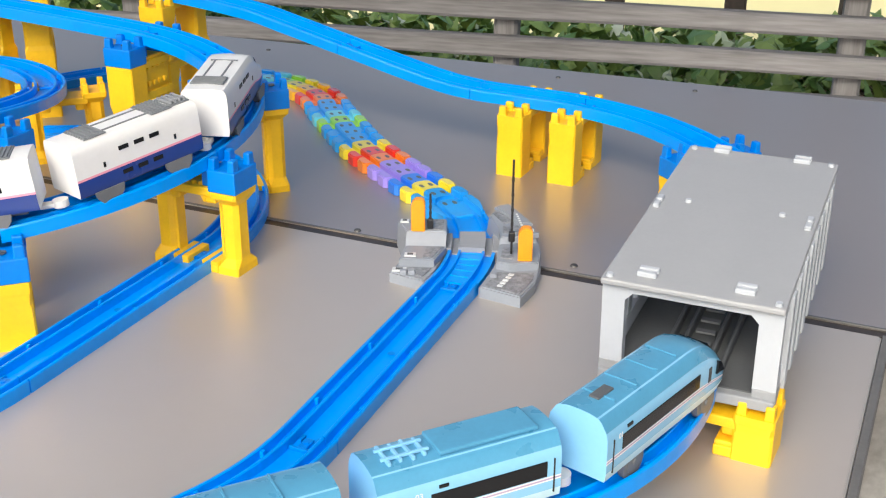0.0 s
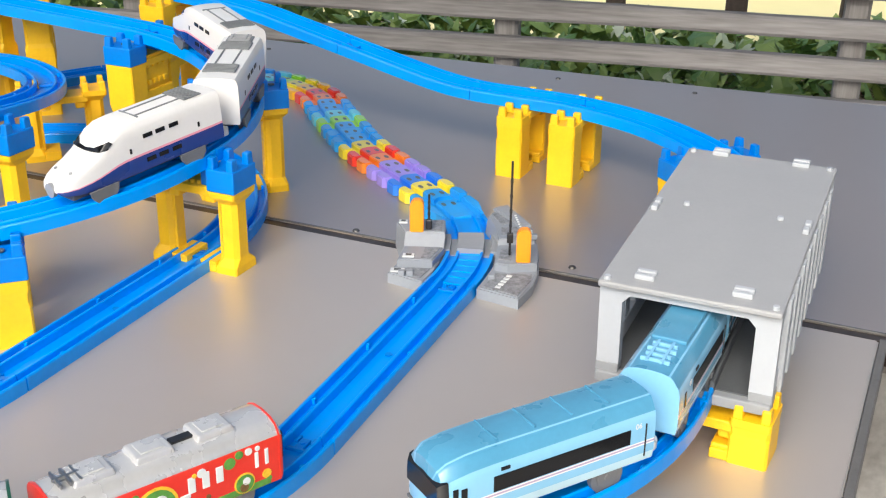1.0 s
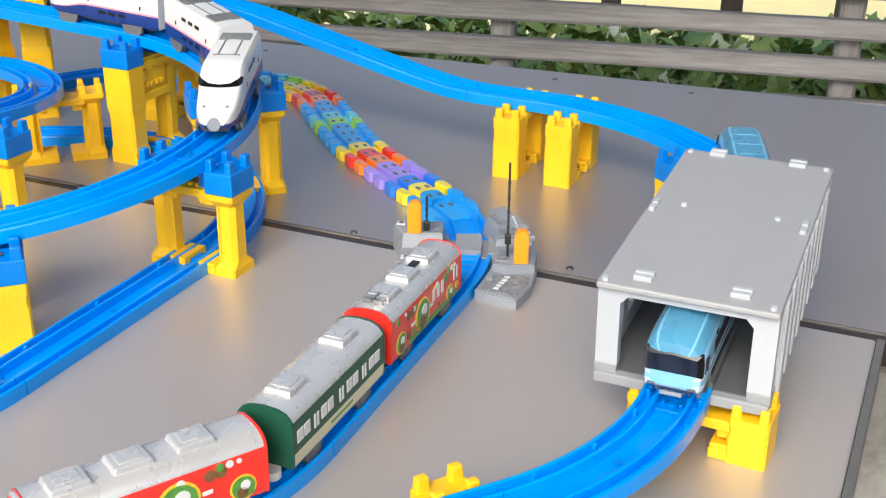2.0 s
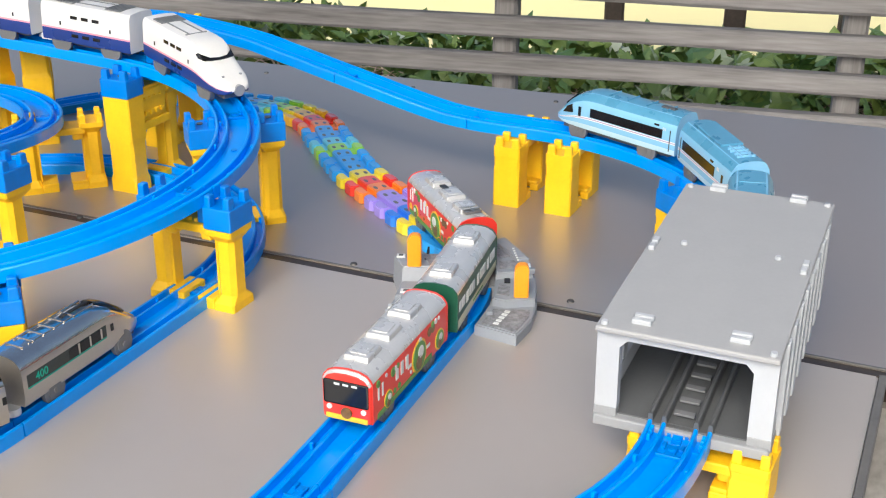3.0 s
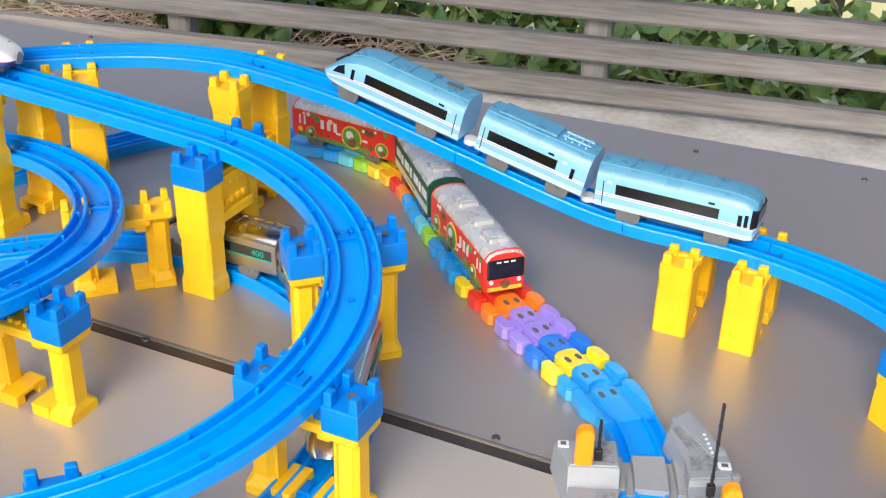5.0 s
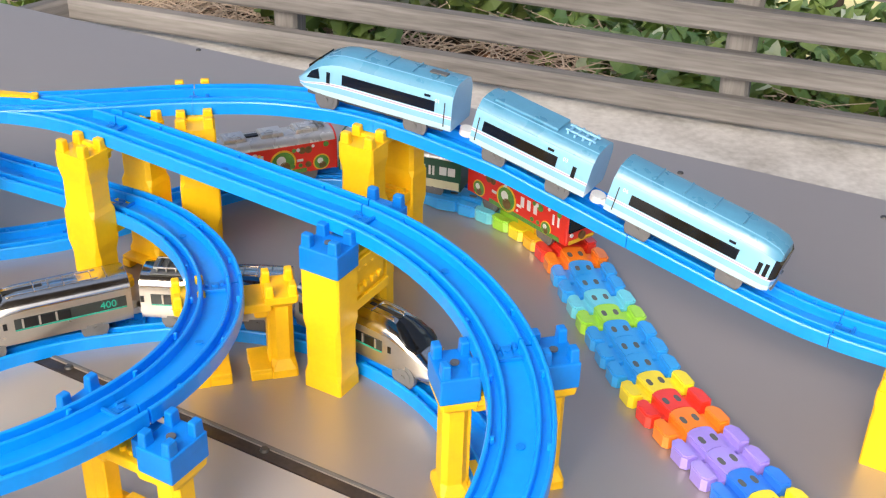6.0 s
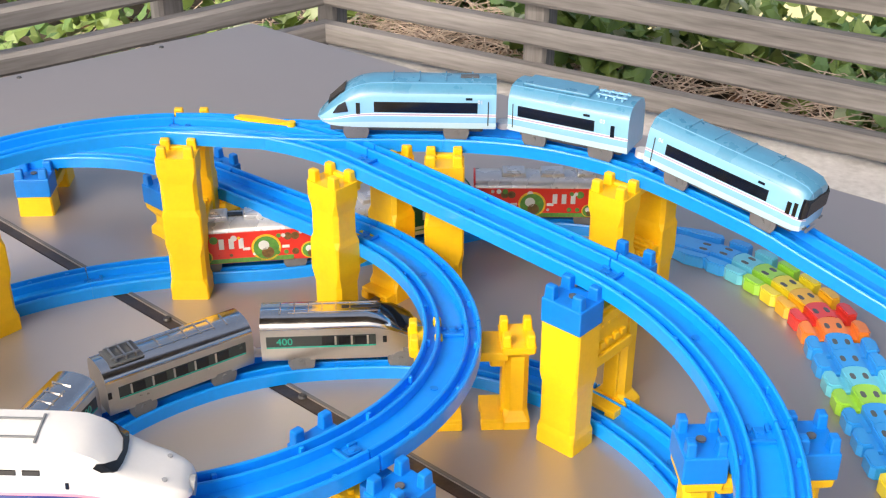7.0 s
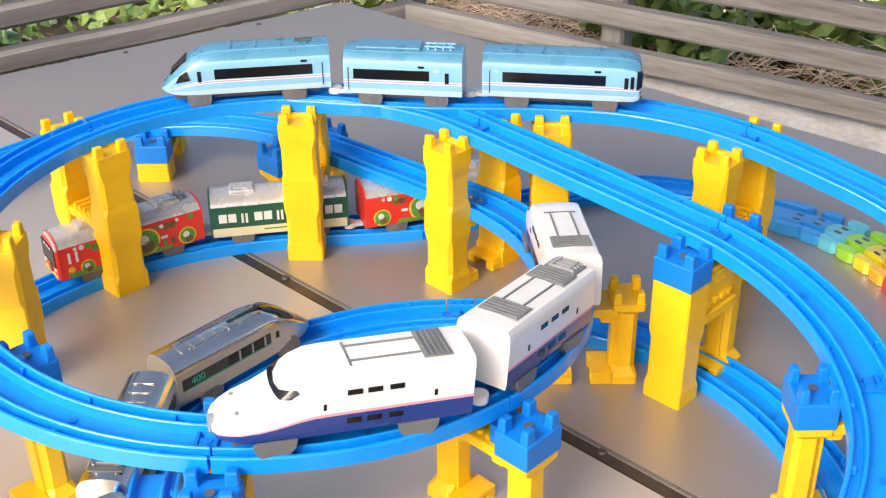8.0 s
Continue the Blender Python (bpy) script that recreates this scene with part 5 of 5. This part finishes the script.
# ---- fence, bank and wall behind the table ----
FA = radians(-11)
FU, FV, FO = Vector((math.cos(FA), math.sin(FA), 0)), Vector((-math.sin(FA), math.cos(FA), 0)), Vector((0.11, 2.165, 0))
CORNER = FO + FU * -1.17
LA = radians(58)
LU, LV = Vector((math.cos(LA), math.sin(LA), 0)), Vector((-math.sin(LA), math.cos(LA), 0))


def plank(L, h, d, seed):
    """A weathered rail with slightly worn edges and a wandering line."""
    rnd = random.Random(seed)
    n = 14
    bm = B()
    rings = []
    for i in range(n + 1):
        x = -L / 2 + L * i / n
        dz, dy = rnd.uniform(-0.0016, 0.0016), rnd.uniform(-0.0012, 0.0012)
        hh, dd = h / 2 * rnd.uniform(0.96, 1.04), d / 2
        c = 0.006
        rings.append([bm.verts.new((x, yy + dy, zz + dz)) for yy, zz in ((-dd, -hh + c), (-dd + c, -hh), (dd - c, -hh), (dd, -hh + c), (dd, hh - c), (dd - c, hh), (-dd + c, hh), (-dd, hh - c))])
    for r0, r1 in zip(rings, rings[1:]):
        for i in range(8):
            bm.faces.new((r0[i], r0[(i + 1) % 8], r1[(i + 1) % 8], r1[i]))
    bm.faces.new(rings[0])
    bm.faces.new(rings[-1][::-1])
    return bm


def fence(origin, deg, length, posts, label):
    ob = thing("fence", Matrix.Translation(origin) @ pose(0, 0, 0, 0, 0, deg), label, "fence", "fences round the table", "structure")
    for k, z in enumerate((-0.205, -0.135, -0.065, 0.005, 0.075)):
        part("fence_rail", plank(length, 0.036, 0.034, 11 * k + int(deg)), WOOD, ob, at=pose(length / 2, -0.018, z))
    for k, u in enumerate(posts):
        part("post", plank(0.86, 0.044, 0.044, 70 + k), WOOD, ob, at=pose(u, 0.022, -0.29, 0, 90, 0))
    return ob


fence(CORNER, -11, 3.3, (0.0, 0.43, 1.18, 1.79, 2.40, 3.0), "weathered grey wooden rail fence behind the table")
fence(CORNER - LU * 2.4, 58, 2.38, (0.1, 0.8, 1.55, 2.1), "weathered grey wooden rail fence beside the table")

# shelter roof above the table, with beams, on posts outside the view
bm = box(B(), 0.45, 0.35, 1.86, 4.0, 1.7, 0.08, 0.0)
for k in range(5):
    box(bm, -1.3 + 0.85 * k, 0.35, 1.77, 0.10, 1.7, 0.10, 0.0)
tagged(part("ceiling", bm, BARK, at=pose(0, 0, 0, 0, 0, -8)), "dark wooden shelter roof over the table", "roof", "", "structure")
for px, py in ((-1.45, -0.15), (2.20, -0.60), (-1.30, 1.25), (2.30, 0.75)):
    tagged(part("shelter_post", box(B(), 0, 0, 0.50, 0.12, 0.12, 2.44, 0.006), BARK, at=pose(px, py, 0)), "dark wooden post carrying the shelter roof", "post", "posts of the shelter", "structure")

# pale ledge between table and fence
bm = B()
o = [CORNER + FV * 0.04, CORNER + FU * 3.3 + FV * 0.04, CORNER + FU * 3.3 - FV * 0.62, CORNER + FU * 0.1 - FV * 0.55]
prism(bm, [(p.x, p.y) for p in o][::-1], -0.72, -0.235)
tagged(part("ledge", bm, CONCRETE), "pale concrete ledge under the fence", "ledge", "", "structure")

# the bank: a slope of soil with leaf litter, straw and ivy
def bank_z(d):
    return -0.38 + 0.05 * min(1.0, max(0.0, d - 0.06) / 0.45)


def bank(name, o, u, v, L, depth=0.55):
    bm = B()
    nx, ny = 60, 14
    grid = []
    for i in range(nx + 1):
        row = []
        for j in range(ny + 1):
            d = 0.05 + depth * j / ny
            q = o + u * (L * i / nx) + v * d
            row.append(bm.verts.new((q.x, q.y, bank_z(d) + 0.03 * noise.noise(q * 6))))
        grid.append(row)
    for i in range(nx):
        for j in range(ny):
            bm.faces.new((grid[i][j], grid[i + 1][j], grid[i + 1][j + 1], grid[i][j + 1]))
    return tagged(part(name, bm, SOIL, smooth=True), "dark soil bank strewn with leaf litter", "soil", "", "structure")


def leaf(verts, faces, c, rx, rz, tilt, size, rnd, cup=0.18):
    """One five-pointed ivy leaf."""
    e = Euler((tilt, rx, rz)).to_matrix()
    pts = [(0, -0.55), (0.32, -0.42), (0.62, -0.10), (0.36, 0.10), (0.30, 0.42), (0, 0.85), (-0.30, 0.42), (-0.36, 0.10), (-0.62, -0.10), (-0.32, -0.42)]
    k = len(verts)
    verts.append(tuple(c + e @ Vector((0, 0, cup * size))))
    for x, y in pts:
        verts.append(tuple(c + e @ Vector((x * size * rnd.uniform(0.85, 1.15), y * size, 0))))
    for i in range(len(pts)):
        faces.append((k, k + 1 + i, k + 1 + (i + 1) % len(pts)))


def strew(name, mat, label, cat, n, place, smin, smax, seed):
    rnd = random.Random(seed)
    verts, faces = [], []
    for _ in range(n):
        c, tilt = place(rnd)
        leaf(verts, faces, c, rnd.uniform(-0.6, 0.6), rnd.uniform(0, 6.28), tilt, rnd.uniform(smin, smax), rnd)
    me = bpy.data.meshes.new(name)
    me.from_pydata(verts, [], faces)
    me.materials.append(mat)
    return tagged(new(name, me), label, cat, "", "stuff")


bank("bank_1", CORNER - FU * 0.3, FU, FV, 3.9)
bank("bank_2", CORNER - LU * 2.4, LU, LV, 2.9, 1.7)


def ivy_place(o, u, v, L, dens, depth=0.60, lift=0.0):
    def place(rnd):
        while True:
            x, d = rnd.uniform(0, L), rnd.uniform(0.10, depth)
            q = o + u * x + v * d
            if noise.noise(Vector((q.x * 2.6, q.y * 2.6, 3))) + dens * (d - 0.2) + 0.25 * min(1.0, max(-1.0, q.x + 0.1)) + lift > 0.0:
                break
        q.z = bank_z(d) + rnd.uniform(0.0, 0.14) + 0.34 * max(0, noise.noise(q * 2.5) + 0.12) * rnd.random()
        return q, rnd.uniform(0.2, 1.3)
    return place


def litter_place(o, u, v, L):
    def place(rnd):
        d = rnd.uniform(0.05, 0.58)
        q = o + u * rnd.uniform(0, L) + v * d
        q.z = bank_z(d) + rnd.uniform(0.0, 0.03)
        return q, rnd.uniform(-0.5, 0.7)
    return place


strew("ivy", IVY, "glossy green ivy leaves covering the bank behind the fence", "ivy", 8000, ivy_place(CORNER - FU * 0.2, FU, FV, 3.7, 1.1), 0.018, 0.046, 3)
strew("ivy", IVY, "glossy green ivy leaves beside the fence", "ivy", 7000, ivy_place(CORNER - LU * 2.3, LU, LV, 2.6, 0.6, 1.6, 0.30), 0.018, 0.040, 4)
strew("leaf_litter", DEAD, "dry brown leaves lying on the bank", "leaf litter", 2600, litter_place(CORNER - FU * 0.2, FU, FV, 3.6), 0.010, 0.024, 5)
strew("leaf_litter", DEAD, "dry brown leaves lying on the bank", "leaf litter", 1500, litter_place(CORNER - LU * 2.3, LU, LV, 2.3), 0.010, 0.024, 6)


def stalks(name, o, u, v, L, n, seed):
    rnd = random.Random(seed)
    verts, faces = [], []
    for _ in range(n):
        d = rnd.uniform(0.03, 0.5) ** 1.2
        c = o + u * (L * rnd.random() ** 1.7) + v * d
        c.z = bank_z(d) + rnd.uniform(0.0, 0.08)
        a, t, ln, w = rnd.uniform(0, 6.28), rnd.uniform(0.02, 0.7), rnd.uniform(0.05, 0.20), rnd.uniform(0.0012, 0.0028)
        d1 = Vector((math.cos(a) * math.cos(t), math.sin(a) * math.cos(t), math.sin(t)))
        sd = d1.cross(Vector((0, 0, 1))).normalized() * w
        up = sd.cross(d1)
        k = len(verts)
        for f in (0, 0.5, 1):
            q = c + d1 * ln * f - Vector((0, 0, 0.05 * f * f * ln / 0.2))
            for r in (sd, up, -sd):
                verts.append(tuple(q + r * (1 - 0.5 * f)))
        for s in (0, 3):
            for i in range(3):
                faces.append((k + s + i, k + s + (i + 1) % 3, k + s + 3 + (i + 1) % 3, k + s + 3 + i))
    me = bpy.data.meshes.new(name)
    me.from_pydata(verts, [], faces)
    me.materials.append(STRAW)
    return tagged(new(name, me), "dry straw stalks tangled below the fence", "straw", "", "stuff")


stalks("straw", CORNER - FU * 0.2, FU, FV, 3.2, 4200, 8)
stalks("straw", CORNER - LU * 2.3, LU, LV, 2.4, 2200, 9)

# yellow ground in the sun beyond the bank, with dark posts
bm = prism(B(), [(p.x, p.y) for p in (FO + FU * -1.6 + FV * 0.6, FO + FU * 9 + FV * 0.6, FO + FU * 9 + FV * 14, FO + FU * -1.6 + FV * 14)], -0.72, -0.40)
tagged(part("yellow_ground", bm, YELLOW_GROUND), "bright yellow ground in the sun beyond the bank", "ground", "", "structure")
for k, (u, d, w) in enumerate(((0.42, 0.85, 0.05), (0.70, 0.9, 0.06), (1.10, 0.8, 0.06), (0.12, 0.95, 0.05), (1.6, 0.9, 0.07))):
    q = FO + FU * u + FV * d
    bm = plank(1.5, w, w, 90 + k)
    tagged(part("dark_post", bm, BARK, at=pose(q.x, q.y, 0.3, 0, 90, -8)), "dark wooden post standing in the ivy", "post", "posts in the ivy")


# ---- what moves ----
def motions():
    # the barrier rods lie down while the red train passes
    for rod, foot, up, down in RODS:
        walk(rod, [(t, pose(*foot, -a, 0, 0)) for t, a in ((0, up), (1.9, up), (2.05, up), (2.3, down), (2.45, down), (3.9, down), (4.0, down), (4.18, up), (4.3, up), (8, up))])
    for line, lead_in, cars, gap, table in TRAINS:
        off = 0.0
        for car, L, turn, *front in cars:
            mid = off + L / 2
            rows = [(k * 0.1, car_pose(line, lead_in + along(table, k * 0.1) - mid, L, turn, *front)) for k in range(81)]
            walk(car, rows)
            off += L + gap


motions()
